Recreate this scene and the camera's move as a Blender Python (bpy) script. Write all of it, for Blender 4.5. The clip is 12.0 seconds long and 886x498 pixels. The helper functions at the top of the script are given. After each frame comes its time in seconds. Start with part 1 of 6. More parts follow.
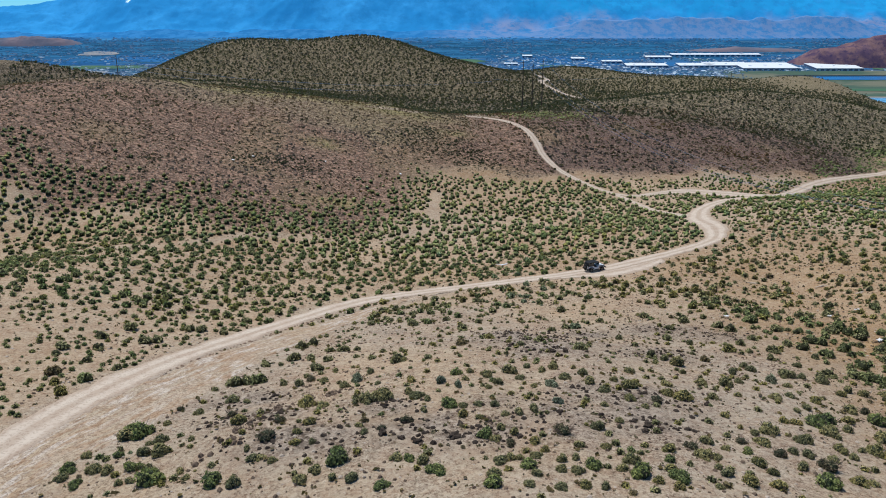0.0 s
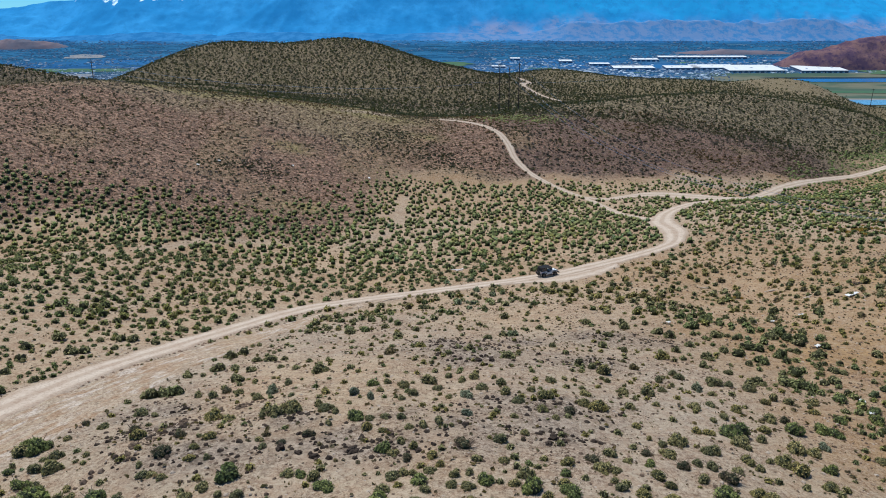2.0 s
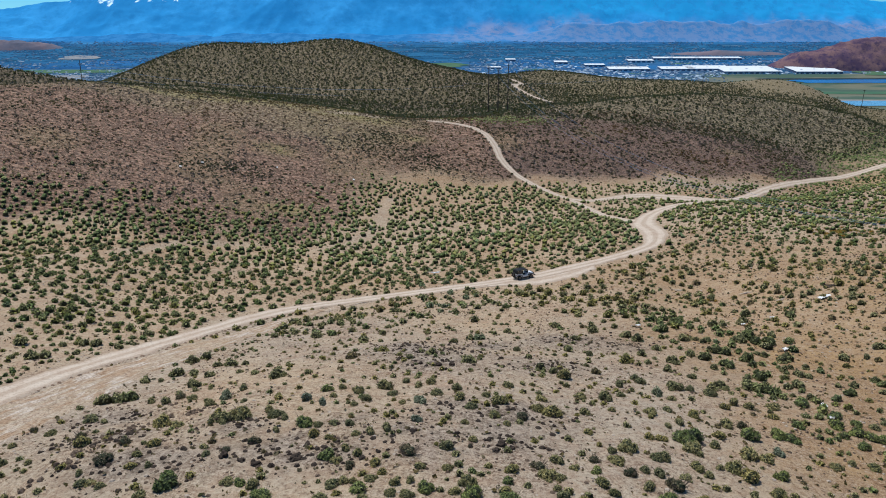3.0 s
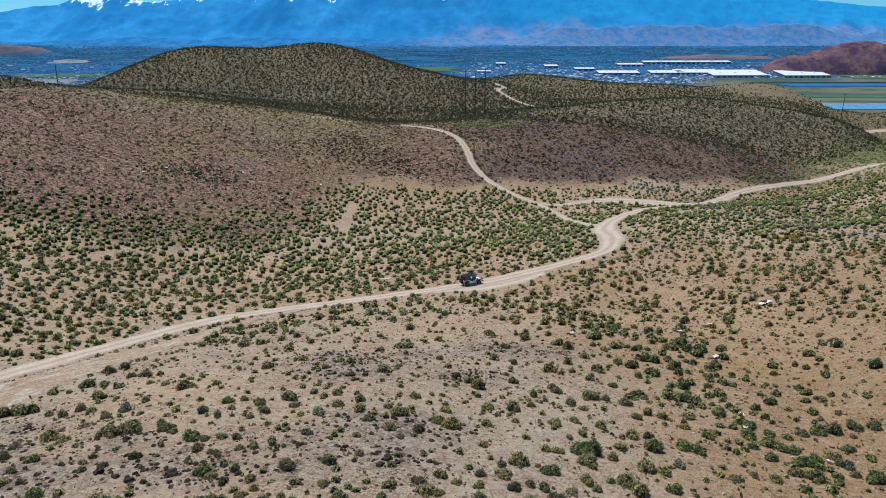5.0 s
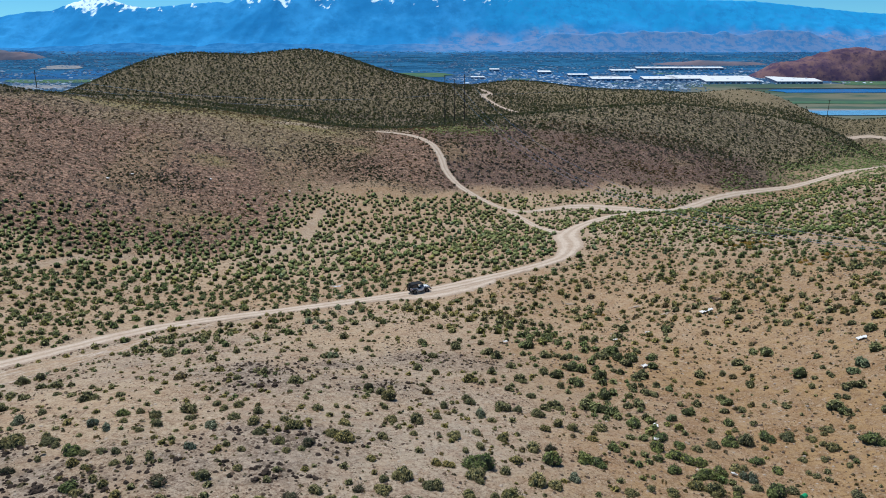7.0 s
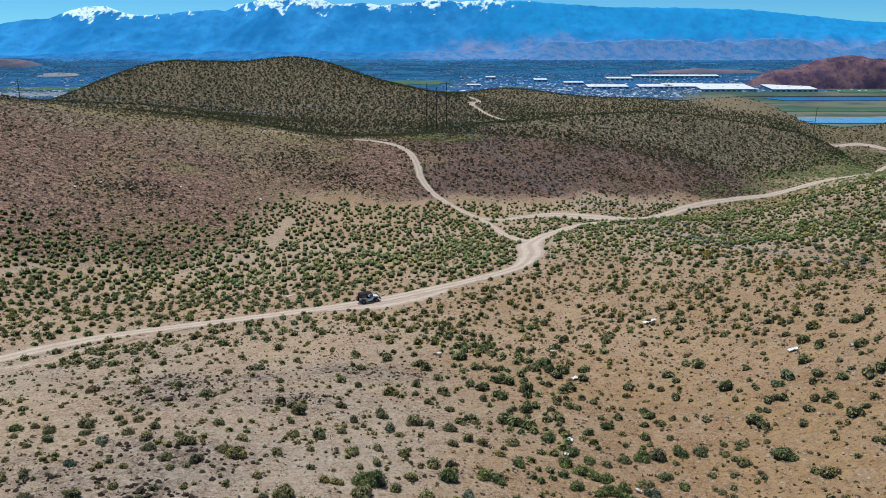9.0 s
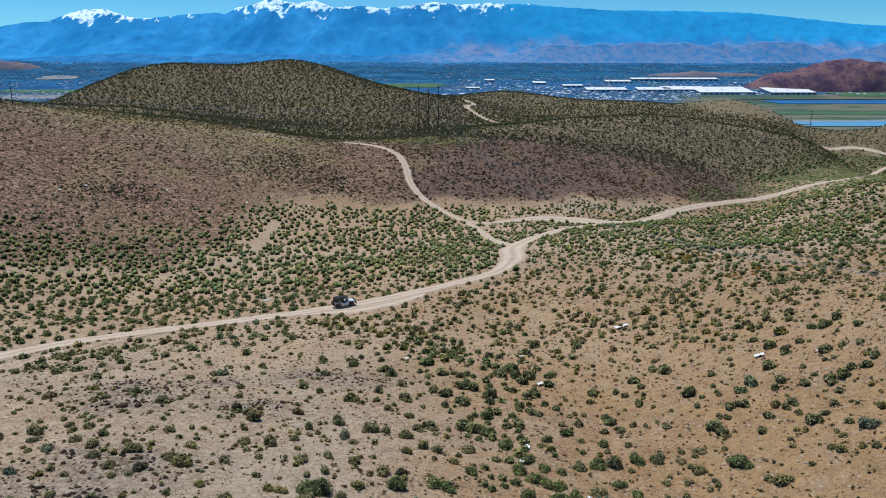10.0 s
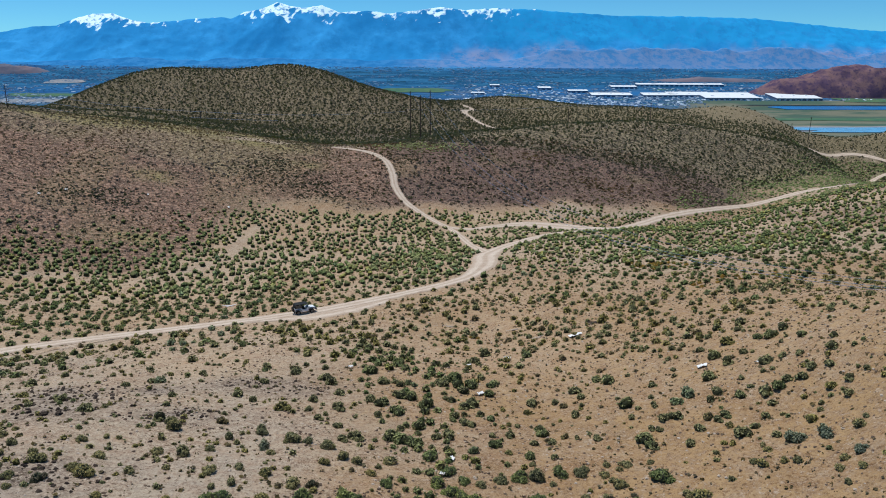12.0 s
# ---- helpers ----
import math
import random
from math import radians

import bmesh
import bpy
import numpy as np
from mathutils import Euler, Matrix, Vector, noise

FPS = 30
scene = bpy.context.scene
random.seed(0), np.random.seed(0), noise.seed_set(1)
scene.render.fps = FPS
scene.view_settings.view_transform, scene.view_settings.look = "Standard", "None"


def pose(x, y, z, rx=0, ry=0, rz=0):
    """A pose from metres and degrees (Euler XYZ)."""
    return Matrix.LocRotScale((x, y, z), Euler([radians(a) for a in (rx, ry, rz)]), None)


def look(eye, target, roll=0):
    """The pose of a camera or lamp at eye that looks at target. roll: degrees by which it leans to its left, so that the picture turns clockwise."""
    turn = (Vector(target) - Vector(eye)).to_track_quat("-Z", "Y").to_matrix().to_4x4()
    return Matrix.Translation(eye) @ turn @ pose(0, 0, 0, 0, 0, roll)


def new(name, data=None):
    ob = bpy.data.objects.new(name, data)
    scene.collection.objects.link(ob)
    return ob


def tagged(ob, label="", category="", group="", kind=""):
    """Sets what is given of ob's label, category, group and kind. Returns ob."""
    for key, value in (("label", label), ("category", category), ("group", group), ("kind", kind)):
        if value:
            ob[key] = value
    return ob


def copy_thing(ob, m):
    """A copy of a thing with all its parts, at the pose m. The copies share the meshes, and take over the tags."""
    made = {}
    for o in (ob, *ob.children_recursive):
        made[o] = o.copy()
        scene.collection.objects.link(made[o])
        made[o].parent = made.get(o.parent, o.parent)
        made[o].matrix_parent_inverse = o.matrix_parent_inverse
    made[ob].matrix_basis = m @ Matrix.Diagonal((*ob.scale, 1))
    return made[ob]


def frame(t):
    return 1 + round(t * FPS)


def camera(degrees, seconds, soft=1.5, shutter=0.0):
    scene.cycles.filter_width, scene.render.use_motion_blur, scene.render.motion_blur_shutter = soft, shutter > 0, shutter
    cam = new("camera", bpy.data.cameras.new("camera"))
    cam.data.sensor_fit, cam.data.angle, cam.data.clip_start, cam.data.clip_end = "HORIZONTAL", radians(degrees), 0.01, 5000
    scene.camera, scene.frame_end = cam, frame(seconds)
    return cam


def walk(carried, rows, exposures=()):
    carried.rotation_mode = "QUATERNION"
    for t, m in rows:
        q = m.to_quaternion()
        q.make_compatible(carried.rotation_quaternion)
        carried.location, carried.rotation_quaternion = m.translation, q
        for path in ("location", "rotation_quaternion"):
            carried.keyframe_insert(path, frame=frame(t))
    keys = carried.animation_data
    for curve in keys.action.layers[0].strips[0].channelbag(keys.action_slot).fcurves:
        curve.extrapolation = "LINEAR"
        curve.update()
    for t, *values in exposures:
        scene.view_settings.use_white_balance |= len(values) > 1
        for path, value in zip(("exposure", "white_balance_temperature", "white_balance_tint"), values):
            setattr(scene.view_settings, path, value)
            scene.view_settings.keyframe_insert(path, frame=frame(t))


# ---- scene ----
cam = camera(61.6, 12.0, 1.0)
METRES, EYE, TILT, LEAN, TURN = 54.0, 47.0, -16.8, 0.0, 0.0
ROWS = [
    (0.0, 0.0, 0.0, 0.0, 0.0, 0.0, -0.0),
    (0.5, 0.0343, 0.0058, 0.0028, -0.18, 0.09, 0.06),
    (1.0, 0.0693, 0.0114, 0.0058, -0.38, 0.1, 0.11),
    (1.5, 0.1053, 0.017, 0.0089, -0.56, 0.14, 0.18),
    (2.0, 0.1427, 0.0229, 0.0113, -0.74, 0.19, 0.25),
    (2.5, 0.1819, 0.0287, 0.0144, -0.92, 0.25, 0.29),
    (3.0, 0.2218, 0.0342, 0.0168, -1.0, 0.26, 0.32),
    (5.0, 0.3899, 0.0536, 0.0249, -1.55, 0.54, 0.48),
    (5.5, 0.4339, 0.0581, 0.0267, -1.67, 0.65, 0.51),
    (6.0, 0.4781, 0.0621, 0.0285, -1.76, 0.73, 0.53),
    (6.5, 0.5222, 0.0664, 0.0294, -1.78, 0.83, 0.51),
    (7.0, 0.5666, 0.0711, 0.0304, -1.87, 0.97, 0.53),
    (9.0, 0.743, 0.0875, 0.0373, -2.0, 1.53, 0.53),
    (9.5, 0.7868, 0.0912, 0.04, -2.0, 1.6, 0.51),
    (10.0, 0.8301, 0.0948, 0.0421, -2.01, 1.74, 0.49),
    (10.5, 0.8721, 0.0987, 0.0443, -1.99, 1.8, 0.45),
    (11.0, 0.913, 0.1027, 0.0461, -1.89, 1.88, 0.37),
    (11.5, 0.953, 0.1072, 0.0472, -1.72, 2.02, 0.29),
    (12.0, 0.9921, 0.1119, 0.0483, -1.54, 2.1, 0.2),
]
walk(cam, [(t, pose(0, 0, EYE, TILT, LEAN, TURN) @ pose(METRES * x, METRES * y, METRES * z, 90 + pitch, roll, yaw)) for t, x, y, z, yaw, pitch, roll in ROWS],
     [(0.0, -0.06, 6250, 7), (12.0, -0.10, 6250, 7)])

# ---- light ----
SUN_WAY = Vector((-0.24, 0.32, 0.92)).normalized()
world = bpy.data.worlds.new("sky")
scene.world = world
world.use_nodes = True
wn = world.node_tree.nodes
sky = wn.new("ShaderNodeTexSky")
sky.sky_type, sky.sun_disc = "NISHITA", False
sky.sun_elevation, sky.sun_rotation = math.asin(SUN_WAY.z), math.atan2(SUN_WAY.x, SUN_WAY.y)
sky.altitude, sky.air_density, sky.dust_density, sky.ozone_density = 4000, 1.0, 0.0, 6.0
tint = wn.new("ShaderNodeMix")
tint.data_type, tint.blend_type = "RGBA", "MULTIPLY"
tint.inputs[0].default_value, tint.inputs[7].default_value = 1.0, (0.52, 1.0, 1.12, 1)
world.node_tree.links.new(sky.outputs[0], tint.inputs[6])
world.node_tree.links.new(tint.outputs[2], wn["Background"].inputs[0])
wn["Background"].inputs[1].default_value = 0.099
sun = new("sun", bpy.data.lights.new("sun", "SUN"))
sun.data.energy, sun.data.angle, sun.data.color = 4.0, radians(0.53), (1.0, 0.96, 0.90)
sun.matrix_world = look(SUN_WAY * 50, (0, 0, 0))


# ---- materials ----
class Nodes:
    """A material's node tree, built a node at a time."""

    def __init__(self, name, rough=0.9, metal=0.0, spec=0.2):
        self.mat = bpy.data.materials.new(name)
        self.mat.use_nodes = True
        self.tree = self.mat.node_tree
        self.bsdf = self.tree.nodes["Principled BSDF"]
        self.put("Roughness", rough), self.put("Metallic", metal), self.put("Specular IOR Level", spec)

    def put(self, name, value):
        self.set(self.bsdf.inputs[name], value)

    def set(self, socket, value):
        if isinstance(value, bpy.types.NodeSocket):
            self.tree.links.new(value, socket)
        elif isinstance(value, tuple) and socket.type == "RGBA":
            socket.default_value = (*value[:3], 1)
        else:
            socket.default_value = value

    def where(self):
        return self.tree.nodes.new("ShaderNodeTexCoord").outputs["Object"]

    def attr(self, name, out="Fac"):
        n = self.tree.nodes.new("ShaderNodeAttribute")
        n.attribute_name = name
        return n.outputs[out]

    def parts(self, value):
        n = self.tree.nodes.new("ShaderNodeSeparateColor")
        self.set(n.inputs[0], value)
        return n.outputs

    def noise(self, scale, detail=4, rough=0.55, at=None):
        n = self.tree.nodes.new("ShaderNodeTexNoise")
        n.inputs["Scale"].default_value, n.inputs["Detail"].default_value, n.inputs["Roughness"].default_value = scale, detail, rough
        self.set(n.inputs["Vector"], at if at is not None else self.where())
        return n.outputs["Fac"]

    def cells(self, scale, at=None):
        n = self.tree.nodes.new("ShaderNodeTexVoronoi")
        n.inputs["Scale"].default_value = scale
        self.set(n.inputs["Vector"], at if at is not None else self.where())
        return n.outputs

    def ramp(self, value, lo, hi, a=0.0, b=1.0):
        n = self.tree.nodes.new("ShaderNodeMapRange")
        n.interpolation_type = "SMOOTHSTEP"
        for k, v in zip((0, 1, 2, 3, 4), (value, lo, hi, a, b)):
            self.set(n.inputs[k], v)
        return n.outputs[0]

    def maths(self, op, a, b=0.0):
        n = self.tree.nodes.new("ShaderNodeMath")
        n.operation = op
        self.set(n.inputs[0], a), self.set(n.inputs[1], b)
        return n.outputs[0]

    def mix(self, fac, a, b, kind="MIX"):
        n = self.tree.nodes.new("ShaderNodeMix")
        n.data_type, n.blend_type = "RGBA", kind
        self.set(n.inputs[0], fac), self.set(n.inputs[6], a), self.set(n.inputs[7], b)
        return n.outputs[2]

    def bump(self, value, strength=0.5, distance=0.1):
        n = self.tree.nodes.new("ShaderNodeBump")
        n.inputs["Strength"].default_value, n.inputs["Distance"].default_value = strength, distance
        self.set(n.inputs["Height"], value)
        self.put("Normal", n.outputs[0])

    def rand(self):
        return self.tree.nodes.new("ShaderNodeObjectInfo").outputs["Random"]

    def island(self):
        return self.tree.nodes.new("ShaderNodeNewGeometry").outputs["Random Per Island"]

    def done(self, colour):
        self.put("Base Color", colour)
        return self.mat


def stretched(m, sx, sy):
    n = m.tree.nodes.new("ShaderNodeMapping")
    n.inputs["Scale"].default_value = (sx, sy, 1)
    m.set(n.inputs["Vector"], m.where())
    return n.outputs[0]


def soil_material(graded=False):
    """Dry volcanic soil: pinkish tan, orange and grey patches, gravel, dry red-brown grass and green grass by zone."""
    m = Nodes("graded_soil" if graded else "desert_soil", 0.95, spec=0.1)
    big, mid, fine = m.noise(0.035, 5), m.noise(0.3, 6, 0.65), m.noise(2.6, 6, 0.7)
    c = m.mix(m.ramp(big, 0.40, 0.62), (0.508, 0.388, 0.262), (0.490, 0.392, 0.285))
    c = m.mix(m.ramp(m.noise(0.11, 6, 0.65), 0.50, 0.66, 0, 0.6), c, (0.450, 0.305, 0.195))
    c = m.mix(m.ramp(mid, 0.50, 0.75, 0, 0.5), c, (0.320, 0.236, 0.172))
    chip = m.parts(m.cells(3.4)["Color"])[0]
    crumb = m.parts(m.cells(7.5)["Color"])[1]
    rubble = m.ramp(m.noise(0.16, 5, 0.65), 0.40, 0.60, 0.30, 1.0)
    if graded:
        rut = m.tree.nodes.new("ShaderNodeCombineXYZ")
        m.set(rut.inputs[0], m.maths("MULTIPLY", m.attr("across"), 4.0)), m.set(rut.inputs[1], m.maths("MULTIPLY", m.attr("along"), 0.20))
        ruts = m.noise(1.6, 5, 0.65, rut.outputs[0])
        c = m.mix(m.ramp(ruts, 0.42, 0.60, 0, 0.8), c, (0.400, 0.255, 0.155))
        crust = m.noise(0.9, 6, 0.7, rut.outputs[0])
        c = m.mix(m.maths("MULTIPLY", m.ramp(crust, 0.48, 0.60, 0, 0.9), m.ramp(m.noise(0.12, 4, 0.6), 0.40, 0.58, 0.2, 1.0)), c, (0.66, 0.575, 0.495))
        c = m.mix(m.ramp(m.noise(0.5, 6, 0.65), 0.48, 0.62, 0, 0.5), c, (0.56, 0.45, 0.345))
        c = m.mix(m.ramp(chip, 0.60, 0.66, 0, 0.5), c, m.mix(1.0, c, (0.60, 0.54, 0.50), "MULTIPLY"))
        c = m.mix(m.ramp(crumb, 0.74, 0.80, 0, 0.55), c, m.mix(1.0, c, (0.45, 0.40, 0.38), "MULTIPLY"))
        c = m.mix(m.ramp(fine, 0.55, 0.70, 0, 0.6), c, (0.27, 0.19, 0.14))
        m.bump(m.maths("ADD", fine, m.maths("MULTIPLY", mid, 2.0)), 0.8, 0.2)
        return m.done(c)
    zone = m.parts(m.attr("zone", "Color"))
    c = m.mix(m.maths("MULTIPLY", m.attr("orange"), m.ramp(mid, 0.30, 0.62, 0.3, 0.95)), c, (0.335, 0.208, 0.108))
    grass = m.mix(m.ramp(m.maths("ADD", m.attr("upper"), m.noise(0.05, 5, 0.6)), 0.75, 1.15), (0.450, 0.284, 0.200), (0.440, 0.340, 0.215))
    grass = m.mix(m.ramp(m.noise(0.75, 5, 0.75, stretched(m, 0.8, 1.1)), 0.42, 0.53, 0, 0.88), grass, (0.100, 0.062, 0.046))
    c = m.mix(zone[0], c, grass)
    olive = m.mix(m.ramp(m.noise(0.48, 5, 0.7), 0.45, 0.57), (0.080, 0.070, 0.042), (0.330, 0.275, 0.170))
    scrub = m.mix(m.ramp(m.noise(0.40, 5, 0.75), 0.44, 0.60), (0.045, 0.038, 0.026), m.mix(m.ramp(m.noise(0.02, 5, 0.6), 0.42, 0.60), (0.200, 0.160, 0.115), (0.290, 0.225, 0.165)))
    c = m.mix(m.attr("olive"), c, m.mix(m.attr("scrub"), olive, scrub))
    c = m.mix(m.attr("tan"), c, m.mix(m.ramp(m.noise(0.25, 6, 0.75), 0.44, 0.60), (0.260, 0.212, 0.142), (0.150, 0.124, 0.082)))
    c = m.mix(m.maths("MULTIPLY", m.attr("purple"), m.ramp(m.noise(0.6, 5, 0.7), 0.38, 0.56, 0.25, 0.95)), c, (0.135, 0.088, 0.076))
    c = m.mix(m.maths("MULTIPLY", zone[1], m.ramp(m.noise(0.45, 5, 0.7), 0.35, 0.6, 0.4, 1.0)), c, (0.330, 0.290, 0.115))
    c = m.mix(m.maths("MULTIPLY", zone[2], m.ramp(mid, 0.3, 0.6, 0.5, 1.0)), c, (0.45, 0.375, 0.295))
    c = m.mix(m.ramp(m.noise(0.75, 6, 0.75), 0.44, 0.60, 0.0, 0.45), c, m.mix(1.0, c, (0.78, 0.62, 0.54), "MULTIPLY"))
    c = m.mix(m.ramp(m.noise(0.22, 6, 0.7), 0.50, 0.60, 0.0, 0.40), c, m.mix(1.0, c, (0.86, 0.90, 0.95), "MULTIPLY"))
    c = m.mix(m.attr("rubble"), c, m.mix(m.ramp(m.noise(0.9, 6, 0.75), 0.42, 0.58), (0.150, 0.120, 0.098), (0.400, 0.325, 0.260)))
    c = m.mix(m.maths("MULTIPLY", rubble, m.ramp(chip, 0.55, 0.62, 0, 0.55)), c, m.mix(1.0, c, (0.58, 0.52, 0.50), "MULTIPLY"))
    c = m.mix(m.maths("MULTIPLY", rubble, m.ramp(crumb, 0.72, 0.78, 0, 0.55)), c, m.mix(1.0, c, (0.45, 0.40, 0.38), "MULTIPLY"))
    c = m.mix(m.maths("MULTIPLY", rubble, m.ramp(crumb, 0.16, 0.10, 0, 0.4)), c, (0.60, 0.49, 0.38))
    c = m.mix(m.maths("MULTIPLY", m.attr("ochre"), m.ramp(m.noise(0.13, 6, 0.7), 0.38, 0.60, 0.25, 0.85)), c, m.mix(m.ramp(m.noise(0.8, 6, 0.75), 0.42, 0.58), (0.415, 0.268, 0.132), (0.300, 0.192, 0.104)))
    c = m.mix(m.maths("MULTIPLY", m.attr("warm"), 0.65), c, m.mix(m.ramp(m.noise(0.5, 6, 0.7), 0.42, 0.60), (0.530, 0.395, 0.262), (0.425, 0.280, 0.172)))
    c = m.mix(m.ramp(m.noise(1.6, 6, 0.8), 0.53, 0.66, 0, 0.6), c, (0.60, 0.480, 0.365))
    c = m.mix(m.ramp(m.noise(2.3, 6, 0.8), 0.51, 0.61, 0, 0.8), c, m.mix(1.0, c, (0.48, 0.41, 0.38), "MULTIPLY"))
    pebble = m.cells(3.2)
    c = m.mix(m.ramp(pebble["Distance"], 0.05, 0.16, 0.25, 0.0), c, (0.58, 0.47, 0.36))
    m.bump(m.maths("ADD", fine, m.maths("MULTIPLY", mid, 2.0)), 0.9, 0.22)
    return m.done(c)


def road_material():
    """Compacted pale dirt with two wheel tracks and loose stones."""
    m = Nodes("packed_dirt", 0.95, spec=0.1)
    across = m.attr("across")
    mid, fine = m.noise(0.35, 6, 0.65), m.noise(3.0, 6, 0.7)
    c = m.mix(m.ramp(mid, 0.35, 0.65), (0.53, 0.41, 0.315), (0.58, 0.475, 0.375))
    track = m.ramp(m.maths("ABSOLUTE", m.maths("SUBTRACT", m.maths("ABSOLUTE", across), 0.48)), 0.12, 0.38, 1.0, 0.0)
    c = m.mix(m.maths("MULTIPLY", track, m.ramp(mid, 0.2, 0.6, 0.5, 1.0)), m.mix(0.35, c, (0.36, 0.26, 0.19)), m.mix(0.5, c, (0.66, 0.56, 0.46)))
    c = m.mix(m.ramp(fine, 0.55, 0.75, 0, 0.5), c, (0.27, 0.20, 0.155))
    c = m.mix(m.ramp(m.cells(2.2)["Distance"], 0.04, 0.13, 0.4, 0.0), c, (0.28, 0.22, 0.18))
    c = m.mix(m.ramp(m.parts(m.cells(5.0)["Color"])[0], 0.70, 0.76, 0, 0.4), c, m.mix(1.0, c, (0.62, 0.56, 0.52), "MULTIPLY"))
    m.bump(fine, 0.5, 0.12)
    return m.done(c)


def leaf_material(name, dark, light, dry=(0.21, 0.145, 0.095), each=False):
    """Small grey-green leaves, each clump in its own tone, that let some light through."""
    m = Nodes(name, 0.75, spec=0.2)
    fleck = m.ramp(m.noise(7.0, 3, 0.6), 0.26, 0.54)
    c = m.mix(m.maths("MULTIPLY", m.ramp(m.island(), 0, 1, 0.25, 0.92), fleck), dark, light)
    if each:
        c = m.mix(1.0, c, m.mix(m.rand(), (0.74, 0.78, 0.80), (1.22, 1.14, 1.0)), "MULTIPLY")
    tone = 0.42 if each else m.attr("tone")
    c = m.mix(m.ramp(tone, 0.34, 0.18, 0, 0.8), c, m.mix(1.0, c, (0.60, 0.80, 0.62), "MULTIPLY"))
    c = m.mix(m.ramp(tone, 0.10, 0.05, 0, 0.8), c, m.mix(1.0, c, (1.45, 1.40, 2.10), "MULTIPLY"))
    c = m.mix(m.ramp(tone, 0.50, 0.72, 0, 0.7), c, m.mix(1.0, c, (1.18, 1.04, 0.60), "MULTIPLY"))
    c = m.mix(m.ramp(tone, 0.88, 0.94, 0, 0.85), c, m.mix(0.8, c, dry))
    thin = m.tree.nodes.new("ShaderNodeBsdfTranslucent")
    m.set(thin.inputs["Color"], m.mix(0.35, c, (0.20, 0.26, 0.06)))
    both = m.tree.nodes.new("ShaderNodeMixShader")
    both.inputs[0].default_value = 0.28
    m.set(both.inputs[1], m.bsdf.outputs[0]), m.set(both.inputs[2], thin.outputs[0])
    m.set(m.tree.nodes["Material Output"].inputs["Surface"], both.outputs[0])
    return m.done(c)


def plain(name, colour, rough=0.6, metal=0.0, spec=0.4, wear=0.3, scale=3.0):
    m = Nodes(name, rough, metal, spec)
    c = m.mix(m.ramp(m.noise(scale, 6, 0.65), 0.4, 0.75, 0, wear), colour, tuple(v * 0.55 for v in colour))
    m.put("Roughness", m.ramp(m.noise(scale * 2, 3), 0.3, 0.7, max(rough - 0.1, 0.02), min(rough + 0.1, 1)))
    return m.done(c)


SOIL, GRADED, ROAD = soil_material(), soil_material(True), road_material()
# Shade inside and low on the bushes, painted as near-black leaves.
HEART = leaf_material("shaded_inner_leaves", (0.020, 0.022, 0.012), (0.100, 0.098, 0.048), (0.08, 0.06, 0.04))
SAGE = leaf_material("sagebrush_leaves", (0.074, 0.074, 0.034), (0.620, 0.580, 0.270))
GREEN = leaf_material("green_sagebrush_leaves", (0.066, 0.080, 0.035), (0.540, 0.560, 0.230))
LEAVES = [
    leaf_material("olive_sagebrush_leaves", (0.085, 0.082, 0.040), (0.590, 0.540, 0.270), each=True),
    leaf_material("fresh_sagebrush_leaves", (0.055, 0.074, 0.028), (0.440, 0.500, 0.190), each=True),
    leaf_material("rabbitbrush_leaves", (0.105, 0.094, 0.038), (0.640, 0.560, 0.235), each=True),
    leaf_material("dry_sagebrush_leaves", (0.040, 0.034, 0.024), (0.260, 0.230, 0.150), each=True),
    leaf_material("grey_sagebrush_leaves", (0.070, 0.085, 0.060), (0.470, 0.520, 0.370), each=True),
]
TWIG = plain("grey_twigs", (0.16, 0.12, 0.09), 0.9)
ROCK = plain("dark_basalt", (0.068, 0.052, 0.042), 0.95, spec=0.05, scale=2.0, wear=0.6)
PALE_ROCK = plain("pale_stone", (0.50, 0.41, 0.33), 0.95, spec=0.05, scale=2.0, wear=0.5)
WOOD = plain("weathered_pole_wood", (0.085, 0.062, 0.045), 0.9)
WHITE_SCRAP = plain("white_plastic", (0.80, 0.80, 0.80), 0.5, wear=0.15)


# ---- terrain ----
BASE = (1.693, -0.984, -1.825, -0.045)
# hills and hollows: x, y, height, two half-widths, turn in degrees
NEAR_HILLS = [
    (8.1, 38.9, 13.8, 46.2, 38.5, -59.7),
    (139.2, 29.3, 45.8, 28.1, 48.3, 14.5),
    (199.5, 224.8, 17.5, 95.3, 86.8, -13.2),
    (-152.4, 292.0, 25.5, 170.6, 50.6, 87.6),
    (153.0, 211.1, -7.8, 38.3, 21.4, 29.2),
    (-70.6, 78.6, 7.7, 21.2, 76.6, 1.4),
    (33.2, 99.3, 1.4, 20.9, 37.8, -11.7),
    (98.7, 287.4, -1.3, 86.4, 21.8, -25.6),
    (-103.8, 155.6, -10.0, 21.9, 23.6, 2.4),
    (119.8, 258.1, -3.8, 78.1, 20.6, 28.5),
    (-21.0, 57.0, 0.8, 9.0, 8.0, 0.0),
    (64.0, 126.0, -1.6, 8.0, 11.0, 0.0),
    (94.0, 72.0, -1.8, 7.0, 9.0, 0.0),
]
